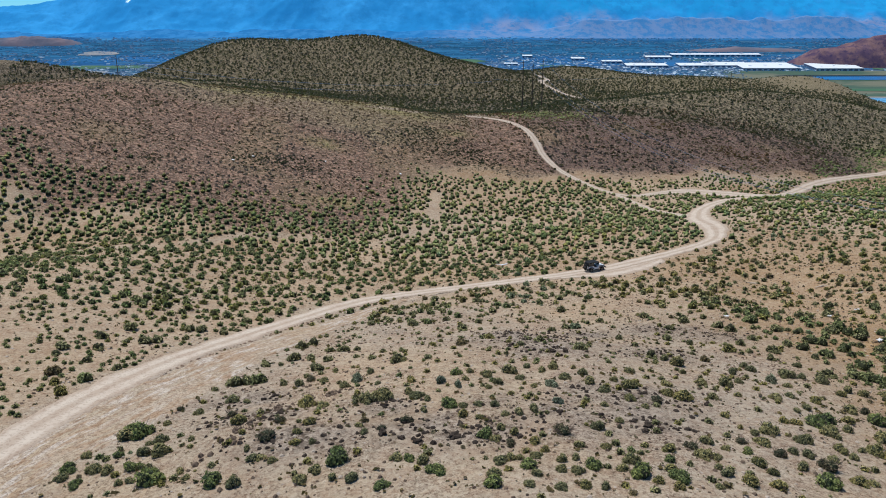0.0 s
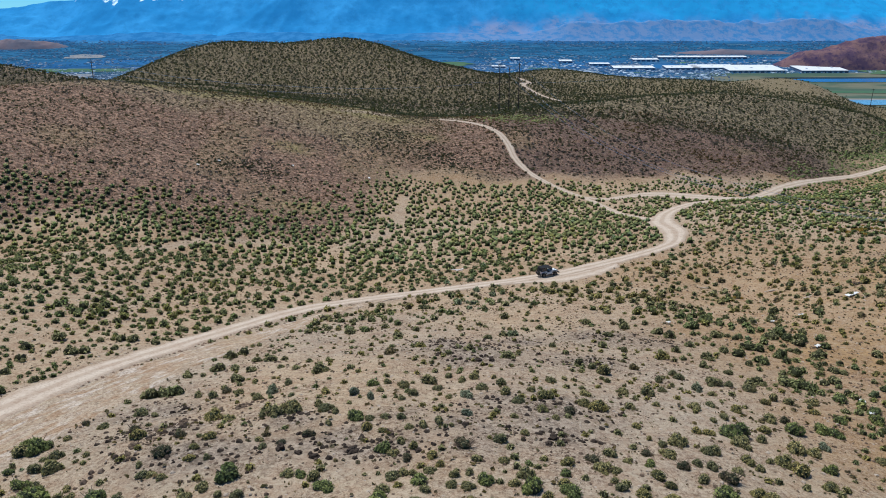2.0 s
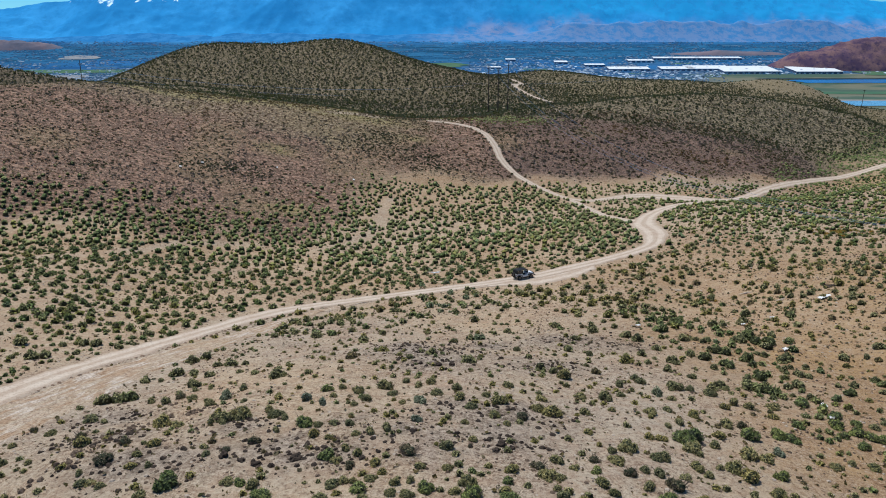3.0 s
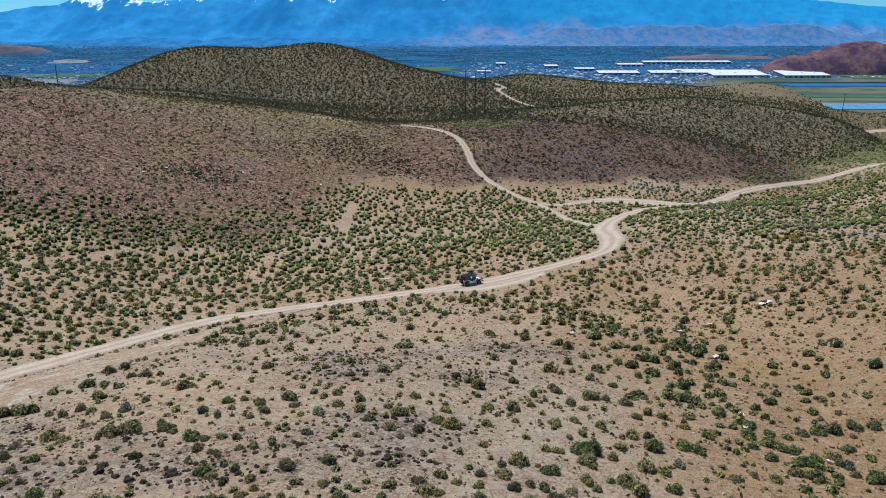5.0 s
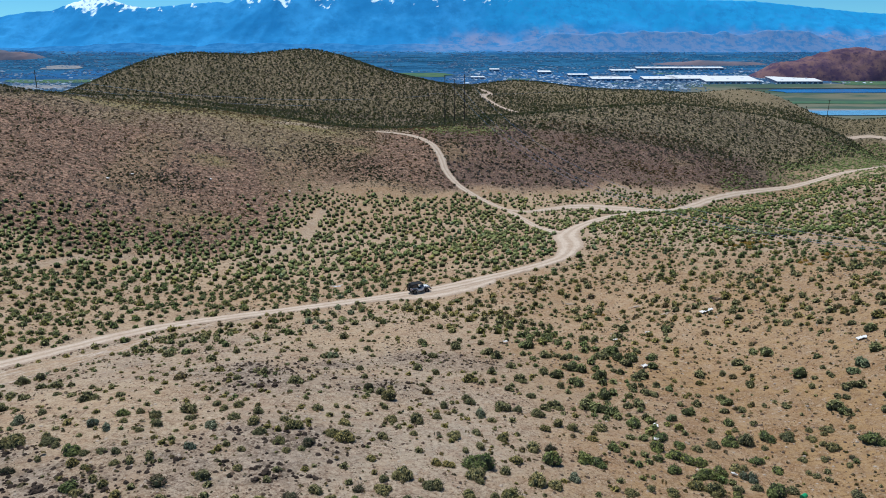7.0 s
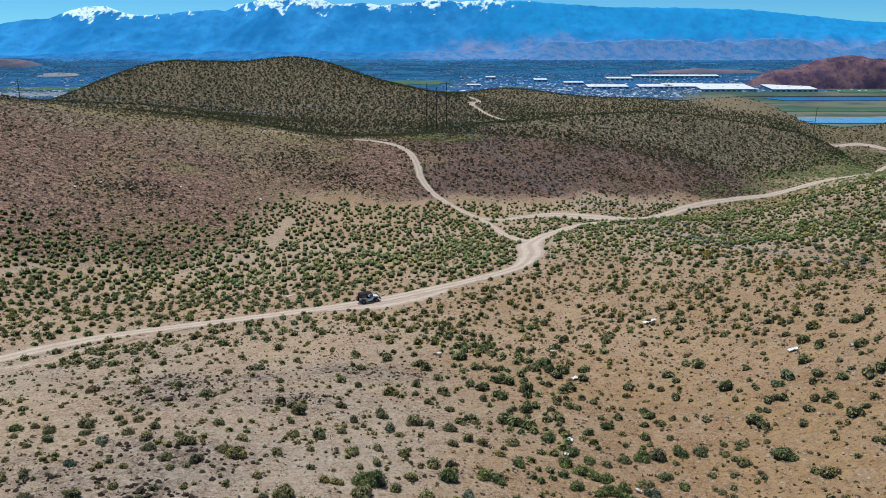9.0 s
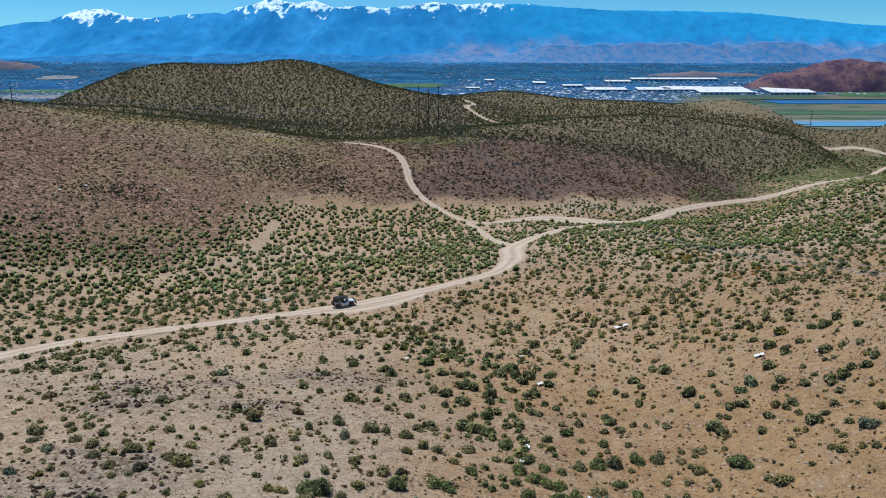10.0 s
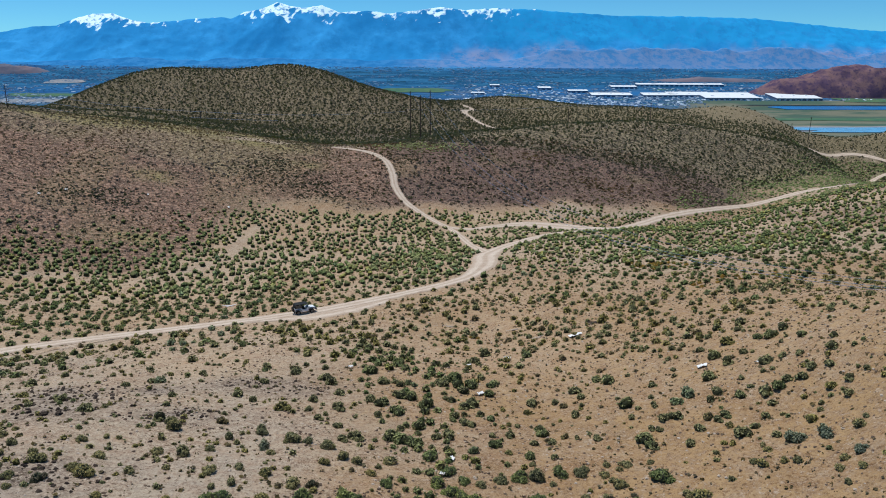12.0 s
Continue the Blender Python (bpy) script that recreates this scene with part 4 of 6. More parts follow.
def off_roader(x, y, heading):
    """An open-sided two-door off-road car: white tub and bonnet, black soft top, black arches."""
    paint = plain("white_car_paint", (0.84, 0.86, 0.88), 0.3, wear=0.25, scale=1.5)
    black = plain("black_plastic", (0.012, 0.012, 0.014), 0.6, wear=0.3)
    canvas = plain("black_canvas", (0.010, 0.011, 0.013), 0.85, wear=0.4)
    rubber = plain("tyre_rubber", (0.015, 0.014, 0.014), 0.9, wear=0.3)
    alloy = plain("dusty_alloy", (0.16, 0.16, 0.16), 0.45, 0.6)
    glass = plain("dark_car_glass", (0.02, 0.025, 0.03), 0.08, spec=0.6, wear=0.1)
    lamp_red, lamp_clear = plain("red_lens", (0.35, 0.02, 0.02), 0.3), plain("clear_lens", (0.7, 0.7, 0.7), 0.15)
    car = new("off_road_car")
    tagged(car, "white two-door off-road car with black soft top on the dirt road", "car")
    bm = bmesh.new()  # tub
    slab(bm, [(-1.75, 0.62), (-1.75, 1.12), (-0.55, 1.12), (-0.50, 0.86), (0.28, 0.86), (0.34, 1.12), (0.60, 1.12), (0.60, 0.60), (0.35, 0.50), (-0.75, 0.50)], -0.74, 0.74)
    bmesh.ops.bevel(bm, geom=list(bm.edges), offset=0.03, segments=2, affect="EDGES")
    part("body", bm, paint, car)
    bm = bmesh.new()
    slab(bm, [(0.58, 0.72), (0.58, 1.13), (0.75, 1.14), (1.72, 1.03), (1.80, 0.95), (1.80, 0.70)], -0.60, 0.60)
    bmesh.ops.bevel(bm, geom=list(bm.edges), offset=0.04, segments=2, affect="EDGES")
    part("bonnet", bm, paint, car, "white bonnet")
    bm = bmesh.new()
    box(bm, 1.83, 0, 0.86, 0.05, 1.10, 0.36, 0.02)
    for k in range(7):
        box(bm, 1.86, -0.27 + 0.09 * k, 0.86, 0.03, 0.045, 0.26)
    part("grille", bm, black, car, "black slotted grille")
    for side in (-1, 1):
        bm = bmesh.new()
        bmesh.ops.create_cone(bm, cap_ends=True, segments=16, radius1=0.10, radius2=0.10, depth=0.05, matrix=pose(1.86, side * 0.44, 0.93, 0, 90, 0))
        part("headlight", bm, lamp_clear, car, "round clear headlight")
        bm = bmesh.new()
        box(bm, -1.77, side * 0.66, 0.95, 0.06, 0.12, 0.22, 0.015)
        part("tail_light", bm, lamp_red, car, "red tail light")
        for cx, f in ((1.18, 1), (-1.20, 1)):
            bm = bmesh.new()
            arch = [(cx - 0.56, 0.62), (cx - 0.45, 0.89), (cx - 0.22, 0.985), (cx + 0.23, 0.985), (cx + 0.47, 0.88), (cx + 0.57, 0.66), (cx + 0.50, 0.66), (cx + 0.40, 0.84), (cx + 0.2, 0.94), (cx - 0.2, 0.94), (cx - 0.38, 0.84), (cx - 0.48, 0.62)]
            slab(bm, arch, side * 0.60, side * 0.93)
            part("wheel_arch", bm, black, car, "black plastic wheel arch")
        bm = bmesh.new()
        rod(bm, (0.72, side * 0.78, 1.18), (0.72, side * 0.92, 1.24), 0.02)
        box(bm, 0.72, side * 0.98, 1.28, 0.06, 0.20, 0.16, 0.02)
        part("mirror", bm, black, car, "black door mirror")
        bm = bmesh.new()
        rod(bm, (-0.65, side * 0.86, 0.45), (0.62, side * 0.86, 0.45), 0.05)
        part("side_step", bm, black, car)
        bm = bmesh.new()
        slab(bm, [(-1.62, 1.16), (-1.50, 1.68), (-0.66, 1.70), (-0.60, 1.16)], side * 0.70, side * 0.725)
        part("side_window", bm, glass, car, "dark rear side window")
    bm = bmesh.new()  # roof and rear of the soft top
    slab(bm, [(-1.73, 1.12), (-1.62, 1.74), (-1.45, 1.83), (0.42, 1.83), (0.52, 1.77), (0.40, 1.74), (-1.40, 1.74), (-1.54, 1.66), (-1.63, 1.12)], -0.72, 0.72)
    bmesh.ops.bevel(bm, geom=list(bm.edges), offset=0.02, segments=2, affect="EDGES")
    part("soft_top", bm, canvas, car, "black canvas soft top")
    bm = bmesh.new()
    for side in (-1, 1):
        rod(bm, (0.62, side * 0.68, 1.12), (0.44, side * 0.64, 1.78), 0.035)
        rod(bm, (-0.62, side * 0.66, 0.9), (-0.62, side * 0.64, 1.74), 0.035)
    rod(bm, (0.44, -0.64, 1.78), (0.44, 0.64, 1.78), 0.035), rod(bm, (-0.62, -0.64, 1.73), (-0.62, 0.64, 1.73), 0.035)
    part("roll_bar", bm, black, car)
    bm = bmesh.new()
    slab(bm, [(0.60, 1.14), (0.43, 1.75), (0.455, 1.755), (0.625, 1.145)], -0.64, 0.64)
    part("windscreen", bm, glass, car, "dark windscreen glass")
    for sx, side in ((-0.15, -1), (-0.15, 1)):
        bm = bmesh.new()
        box(bm, sx, side * 0.36, 0.98, 0.5, 0.46, 0.16, 0.04), box(bm, sx - 0.28, side * 0.36, 1.28, 0.14, 0.46, 0.56, 0.05)
        part("seat", bm, canvas, car, "black seat")
    for cx, name in ((2.0, "front_bumper"), (-1.88, "rear_bumper")):
        bm = bmesh.new()
        box(bm, cx, 0, 0.62, 0.18, 1.60, 0.20, 0.04)
        part(name, bm, black, car, "black steel bumper")
    for cx, cy, name in ((1.18, -0.78, "wheel"), (1.18, 0.78, "wheel"), (-1.20, -0.78, "wheel"), (-1.20, 0.78, "wheel"), (-1.96, 0.0, "spare_wheel")):
        m = pose(cx, cy, 0.42 if name == "wheel" else 1.0, 90 if name == "wheel" else 0, 0 if name == "wheel" else 90, 0)
        bm = bmesh.new()
        ring = [(0.24, 0.10), (0.38, 0.13), (0.42, 0.08), (0.42, -0.08), (0.38, -0.13), (0.24, -0.10)]
        loops = [[bm.verts.new(m @ Vector((r * math.cos(a * math.tau / 24), r * math.sin(a * math.tau / 24), h))) for r, h in ring] for a in range(24)]
        for a in range(24):
            for k in range(6):
                bm.faces.new((loops[a][k], loops[a - 1][k], loops[a - 1][(k + 1) % 6], loops[a][(k + 1) % 6]))
        bmesh.ops.recalc_face_normals(bm, faces=bm.faces)
        tyre = part(name, bm, rubber, car, "knobbly black tyre", True)
        bm = bmesh.new()
        bmesh.ops.create_cone(bm, cap_ends=True, segments=20, radius1=0.245, radius2=0.245, depth=0.17, matrix=m)
        for k in range(5):
            box(bm, 0, 0, 0, 0.07, 0.36, 0.20, 0, m @ pose(0, 0, 0, 0, 0, 72 * k) @ Matrix.Translation((0, 0.0, 0)))
        part("rim", bm, alloy, tyre, "dusty alloy rim")
    car.matrix_basis = pose(x, y, height(x, y) + 0.20, 0, 0, heading) @ Matrix.Scale(1.13, 4)


def power_pole(x, y, top, arms, lean=0.0, label="tall dark weathered wooden power pole", turn=0.0):
    z = height(x, y) - 0.4
    tall = top - z
    pole = new("power_pole")
    tagged(pole, label, "power pole", "power line poles")
    bm = bmesh.new()
    rod(bm, (0, 0, 0), (0, 0, tall), 0.34, 0.20, 10)
    part("shaft", bm, WOOD, pole)
    for drop, half in arms:
        bm = bmesh.new()
        box(bm, 0, 0.24, tall - drop, 2 * half, 0.16, 0.22, 0.02)
        arm = part("crossarm", bm, WOOD, pole, "wooden crossarm")
        for s in (-0.92, 0.92):
            bm = bmesh.new()
            rod(bm, (s * half, 0.24, tall - drop + 0.1), (s * half, 0.24, tall - drop + 0.5), 0.08, 0.05)
            part("insulator", bm, PALE_ROCK, arm, "pale ceramic insulator")
    pole.matrix_basis = pose(x, y, z, 0, lean, turn)
    return Vector((x, y, top))


WIRE = plain("bright_wire", (0.85, 0.85, 0.86), 0.20, 1.0, wear=0.05)


def wire(a, b, sag, r=0.035):
    cu = bpy.data.curves.new("wire", "CURVE")
    cu.dimensions, cu.bevel_depth, cu.bevel_resolution = "3D", r, 1
    sp = cu.splines.new("POLY")
    n = 28
    sp.points.add(n)
    for k in range(n + 1):
        t = k / n
        p = Vector(a).lerp(Vector(b), t)
        sp.points[k].co = (p.x, p.y, p.z - sag * 4 * t * (1 - t), 1)
    cu.materials.append(WIRE)
    return tagged(new("power_wire", cu), "thin bright overhead power wire between poles", "wire", "overhead wires")


tall = [power_pole(x, 443, z, [(1.2, 0.9)], label="tall dark wooden pole of a three-pole line tower") for x, z in ((46.6, 27.2), (52.3, 25.0), (58.0, 27.8))]
poles_far = [power_pole(*p) for p in ((-211.5, 496, 28.0, [(2.2, 1.3), (6.6, 1.3), (10.6, 1.3)]), (-109, 562, 8.5, [(2.2, 1.3)]), (40, 625, 4.5, [(2.2, 1.3)]))]
line_right = [power_pole(*p) for p in ((189.6, 705, 2.6, [(0.8, 1.3)]), (265, 700, 5.0, [(0.8, 1.3)]), (447, 806, -23.5, [(0.8, 1.3)]), (462, 826, -24.5, [(0.8, 1.3)]))]
power_pole(413, 694, -7.0, [(0.8, 1.2)], 2.0, "leaning dark wooden power pole above the lake")
power_pole(640, 905, -40.0, [(0.8, 1.2)])
for a, dx in zip(tall, (-5.0, 0.0, 5.0)):
    wire(a - Vector((0, 0, 0.6)), (125 + dx, 80, 22), 24, 0.032)
for drop in (2.2, 6.6, 10.6):
    for a, b in zip(poles_far, poles_far[1:]):
        wire(a - Vector((0, 0.3, drop)), b - Vector((0, 0.3, drop)), 2.7, 0.11)
for s in (-1.2, 1.2):
    wire(poles_far[2] + Vector((s, 0, -0.6)), line_right[0] + Vector((s, 0, -0.6)), 2.0)
    wire(line_right[0] + Vector((s, 0, -0.6)), line_right[1] + Vector((s, 0, -0.6)), 1.5)

off_roader(30.6, 143.0, 26)


def scrap_sheet(x, y, w, d, turn, seed, label):
    """A crumpled white sheet lying on the ground."""
    rng = np.random.default_rng(seed)
    n = 9
    gx, gy = [a.ravel() for a in np.meshgrid(np.linspace(-0.5, 0.5, n), np.linspace(-0.5, 0.5, n))]
    gz = 0.16 + 0.22 * rng.random(n * n)
    c, s = math.cos(radians(turn)), math.sin(radians(turn))
    px, py = x + (gx * w) * c - (gy * d) * s, y + (gx * w) * s + (gy * d) * c
    px, py = px + (rng.random(n * n) - 0.5) * 0.12, py + (rng.random(n * n) - 0.5) * 0.12
    v = np.stack([px, py, land(px, py) + gz], 1)
    low = v - [0, 0, 0.03]
    f = grid_faces(n, n)
    ob = mesh_object("scrap_sheet", np.concatenate([v, low]), np.concatenate([f, f[:, ::-1] + n * n]), WHITE_SCRAP)
    return tagged(ob, label, "litter", "dumped litter on the slope")


def plank_heap(x, y, turn, seed, count, size, material, label):
    rng = random.Random(seed)
    heap = new("plank_heap")
    tagged(heap, label, "litter", "dumped litter on the slope")
    for k in range(count):
        bm = bmesh.new()
        box(bm, 0, 0, 0, size * rng.uniform(0.7, 1.2), 0.2, 0.06, 0.01, pose(rng.uniform(-0.6, 0.6), rng.uniform(-0.4, 0.4), 0.06 + 0.05 * k, rng.uniform(-6, 6), rng.uniform(-5, 5), rng.uniform(-40, 40)))
        part("plank", bm, material, heap)
    heap.matrix_basis = pose(x, y, height(x, y) + 0.03, 0, 0, turn)


scrap_sheet(78.0, 117.9, 2.2, 1.0, 20, 1, "crumpled white sheet dumped among low bushes")
scrap_sheet(89.3, 94.0, 1.15, 0.75, -10, 2, "crumpled white sheet dumped on orange soil")
scrap_sheet(61.1, 95.9, 0.9, 0.5, 30, 3, "white plastic scrap beside the bushy gully")
scrap_sheet(43.2, 105.5, 0.7, 0.5, 10, 4, "white plastic scrap among low bushes")
scrap_sheet(55.6, 73.4, 0.8, 0.5, 50, 5, "white plastic scrap in the bushy gully")
scrap_sheet(56.6, 77.0, 0.9, 0.5, 80, 6, "white plastic scrap in the bushy gully")
scrap_sheet(66.3, 110.8, 1.0, 0.6, -20, 7, "pale plastic scrap on the bare slope")
scrap_sheet(61.0, 66.6, 0.6, 0.3, 120, 9, "torn white plastic film beside the bushy gully")
scrap_sheet(62.3, 65.4, 0.5, 0.3, 150, 10, "torn white plastic film beside the bushy gully")
scrap_sheet(57.6, 72.3, 0.7, 0.5, 20, 11, "white plastic scrap in the bushy gully")
scrap_sheet(60.3, 108.0, 0.6, 0.4, 20, 12, "white plastic scrap beside the bushy gully")
scrap_sheet(94.3, 89.0, 1.3, 0.3, 140, 8, "narrow white strip of plastic on the slope")
for k, (sx, sy) in enumerate(((-70.1, 246.2), (-65.5, 255.0), (-42.3, 264.9), (-15.5, 268.2))):
    scrap_sheet(sx, sy, 0.9, 0.6, 40 * k, 20 + k, "white plastic scrap on the brown hillside")
plank_heap(82.2, 123.8, 10, 5, 4, 2.4, WOOD, "dark broken planks lying on the slope")
plank_heap(72.5, 121.5, 25, 6, 3, 1.8, PALE_ROCK, "grey weathered boards lying on the soil")
plank_heap(69.4, 128.6, 30, 8, 3, 2.2, PALE_ROCK, "grey weathered boards lying on the soil")
plank_heap(58.5, 132.3, 15, 9, 3, 1.8, PALE_ROCK, "grey weathered boards lying on the soil")
plank_heap(13.0, 155.5, 12, 7, 3, 2.6, WHITE_SCRAP, "pale broken boards among sagebrush")
GREEN_SCRAP = plain("green_plastic", (0.02, 0.35, 0.14), 0.4)
bm = bmesh.new()
rod(bm, (-0.35, 0, 0.25), (0.3, 0, 0.25), 0.25, 0.22, 12), rod(bm, (0.3, 0, 0.25), (0.42, 0, 0.25), 0.10, 0.10, 10)
tub = new("plastic_tub")
part("body", bm, GREEN_SCRAP, tub)
tub.matrix_basis = pose(65.5, 62.0, height(65.5, 62.0), 0, 0, 35)
tagged(tub, "green plastic tub dumped on the slope", "litter", "dumped litter on the slope")

# ---- stones and plants ----
def leaf_cloud(count, seed, size=0.16, high=0.85, lobes=5, core=False):
    """A shrub of radius 1: leaf sprays as small bent quads on uneven lobes. Gives vertices and quads."""
    rng = np.random.default_rng(seed)
    a = rng.random(lobes) * 6.28
    d = 0.05 + 0.42 * rng.random(lobes)
    lx, ly, lz = d * np.cos(a), d * np.sin(a), high * (0.30 + 0.22 * rng.random(lobes))
    lr = 0.40 + 0.20 * rng.random(lobes)
    k = rng.integers(0, lobes, count)
    w = rng.normal(size=(count, 3))
    w[:, 2] = np.abs(w[:, 2]) * 0.9 - 0.25
    w /= np.linalg.norm(w, axis=1)[:, None]
    r = lr[k] * (0.72 + 0.45 * rng.random(count))
    c = np.stack([lx[k], ly[k], lz[k]], 1) + w * r[:, None] * [1, 1, high]
    c[:, 2] = np.maximum(c[:, 2], 0.04)
    n = w * 0.8 + [0, 0, 0.45] + rng.normal(size=(count, 3)) * 0.38
    n /= np.linalg.norm(n, axis=1)[:, None]
    u = np.cross(n, rng.normal(size=(count, 3)))
    u /= np.linalg.norm(u, axis=1)[:, None]
    v = np.cross(n, u)
    s = size * (0.6 + 0.8 * rng.random(count))[:, None]
    q = np.stack([c - u * s * 0.8 - v * s * 0.3, c + u * s * 0.25 - v * s * 0.8 + n * s * 0.25, c + u * s * 0.9 + v * s * 0.2, c - u * s * 0.15 + v * s * 0.9 - n * s * 0.2], 1)
    v, f = q.reshape(-1, 3), np.arange(count * 4).reshape(-1, 4)
    if core:
        a = np.arange(6) * 1.047
        low, up = np.stack([0.55 * np.cos(a), 0.55 * np.sin(a), 0 * a], 1), np.stack([0.42 * np.cos(a + 0.5), 0.42 * np.sin(a + 0.5), 0 * a + 0.42 * high], 1)
        k = len(v)
        v = np.concatenate([v, low, up, [[0, 0, 0.62 * high]]])
        f = np.concatenate([f, [(k + i, k + (i + 1) % 6, k + 6 + (i + 1) % 6, k + 6 + i) for i in range(6)], [(k + 6 + i, k + 6 + i + 1, k + 6 + (i + 2) % 6, k + 12) for i in (0, 2, 4)]])
    return v, f


def mound(blades, seed, length=0.16, segs=8, rings=3, high=0.8):
    """A rounded shrub of radius 1: an uneven leafy mound with sprays standing out of it. Gives vertices and quads."""
    rs = np.random.default_rng(seed)
    bulge = 1 + 0.22 * np.sin(np.arange(segs) / segs * 6.28 * rs.integers(2, 4) + rs.random() * 6) * rs.random()
    V = []
    for k in range(rings):
        e = k / rings * 1.45
        for j in range(segs):
            a = (j + 0.5 * (k % 2)) / segs * 6.28
            q = bulge[j] * (0.70 + 0.24 * rs.random())
            V.append((q * math.cos(a) * math.cos(e) * (0.86 if k == 0 else 1), q * math.sin(a) * math.cos(e) * (0.86 if k == 0 else 1), high * q * math.sin(e)))
    V.append((0, 0, high * 0.92))
    F = [(k * segs + j, k * segs + (j + 1) % segs, (k + 1) * segs + (j + 1) % segs, (k + 1) * segs + j) for k in range(rings - 1) for j in range(segs)]
    t = (rings - 1) * segs
    F += [(t + j, t + j + 1, t + (j + 2) % segs, rings * segs) for j in range(0, segs, 2)]
    V, F = np.array(V), np.array(F)
    a, s = rs.random(blades) * 6.28, rs.random(blades) ** 0.75 * 1.32
    q = np.interp((a / 6.28 * segs) % segs, np.arange(segs), bulge) * (0.80 + 0.16 * rs.random(blades))
    c = np.stack([q * np.cos(a) * np.sin(s), q * np.sin(a) * np.sin(s), high * q * np.cos(s)], 1)
    out = c + [0, 0, 0.15] + rs.normal(size=(blades, 3)) * 0.22
    out /= np.linalg.norm(out, axis=1)[:, None]
    w = rs.normal(size=(blades, 3))
    w = w - out * (w * out).sum(1)[:, None] * 0.62 + out * 0.30 + [0, 0, 0.12]
    w /= np.linalg.norm(w, axis=1)[:, None]
    u = np.cross(w, out)
    u /= np.linalg.norm(u, axis=1)[:, None]
    ln = length * (0.6 + 0.9 * rs.random(blades))[:, None]
    quad = np.stack([c - u * ln * 0.34 - w * ln * 0.5, c + u * ln * 0.34 - w * ln * 0.5, c + u * ln * 0.26 + w * ln * 0.62, c - u * ln * 0.26 + w * ln * 0.5], 1)
    return np.concatenate([V, quad.reshape(-1, 3)]), np.concatenate([F, np.arange(blades * 4).reshape(-1, 4) + len(V)])


def clump(seed, blades, length, lobes=4):
    """A bush of radius about 1 grown from several leafy mounds. Gives vertices, faces and how many of the first faces lie low inside."""
    rs = np.random.default_rng(seed)
    n = lobes
    low, rest_faces, V, at = [], [], [], 0
    for k in range(n):
        a, d, q = rs.random() * 6.28, (0.0 if k == 0 else 0.30 + 0.28 * rs.random()), (0.68 if k == 0 else 0.34 + 0.24 * rs.random())
        v, f = mound(blades, seed * 7 + k, length * 0.75 / q, 8, 3, 0.85 + 0.35 * rs.random())
        V.append(v * q + [d * math.cos(a), d * math.sin(a), 0])
        low.append(f[:20] + at), rest_faces.append(f[20:] + at)
        at += len(v)
    return np.concatenate(V), np.concatenate(low + rest_faces), 20 * n


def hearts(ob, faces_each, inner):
    """Gives the inner mound of each shrub its own material, darkened to paint in shade."""
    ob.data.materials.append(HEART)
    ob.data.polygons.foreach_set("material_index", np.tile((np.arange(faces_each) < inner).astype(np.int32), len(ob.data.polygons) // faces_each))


def scatter(name, protos, x, y, z, r, tall, tone, material, label, category, flat=False, inner=0):
    """Many shrubs or stones joined in one object."""
    rng = np.random.default_rng(len(x))
    pick, turn = rng.integers(0, len(protos), len(x)), rng.random(len(x)) * 6.28
    V, F, T, at = [], [], [], 0
    for i, (pv, pf) in enumerate(protos):
        k = np.where(pick == i)[0]
        if not len(k):
            continue
        c, s = np.cos(turn[k])[:, None], np.sin(turn[k])[:, None]
        px, py = pv[None, :, 0] * r[k, None], pv[None, :, 1] * r[k, None]
        v = np.stack([px * c - py * s + x[k, None], px * s + py * c + y[k, None], pv[None, :, 2] * (r * tall)[k, None] + z[k, None]], -1)
        V.append(v.reshape(-1, 3)), T.append(np.repeat(tone[k], len(pv)))
        F.append((pf[None] + (np.arange(len(k)) * len(pv))[:, None, None] + at).reshape(-1, pf.shape[1]))
        at += len(k) * len(pv)
    ob = mesh_object(name, np.concatenate(V), np.concatenate(F), material, flat=flat)
    put_attr(ob, "tone", np.concatenate(T))
    if inner:
        hearts(ob, len(protos[0][1]), inner)
    return tagged(ob, label, category, kind="stuff")


# bushes that stand out on the near slopes: x and y, by colour and size
DARK_LARGE = [
    (-44.3, 77.4), (-40.9, 71.8), (-15.1, 56.7), (2.4, 85.8), (10.2, 55.5), (31.6, 52.8), (94.5, 98.8),
]
DARK_MIDDLE = [
    (-42.7, 74.1), (-25.5, 71.4), (-20, 62.9), (-14.9, 59.9), (-14.3, 73.1), (-3.3, 58.9), (20.5, 64.1), (20.7, 54.2), (25.7, 56.4), (28.1, 54.5), (31.3, 81.6),
    (43.2, 68.1), (66.4, 90), (70.9, 90.7), (84.9, 80),
]
DARK_SMALL = [
    (-26.1, 65.9), (-5.3, 57.6), (5.5, 53.6), (69.6, 81.9), (73.5, 68.1), (84.2, 74.2), (85, 73.7), (86.2, 77.4),
]
GREEN_LARGE_WEST = [
    (-39.9, 75.6), (-27.7, 60.2), (-23.7, 51.5), (-21.7, 74.4), (-20.2, 74.8), (-18.2, 50.4), (-8.3, 52.2), (15, 48.6), (29.9, 50.2), (34.9, 62.5), (36.5, 62.9),
    (42.7, 65.1), (46.2, 66.7), (46.3, 103.5), (47.4, 66.3), (48.1, 91.6), (49.6, 108.6), (49.9, 82.1), (50.6, 89), (50.8, 94.3), (51.3, 81.4), (52.1, 93.8), (52.2, 81),
    (53.1, 85.5),
]
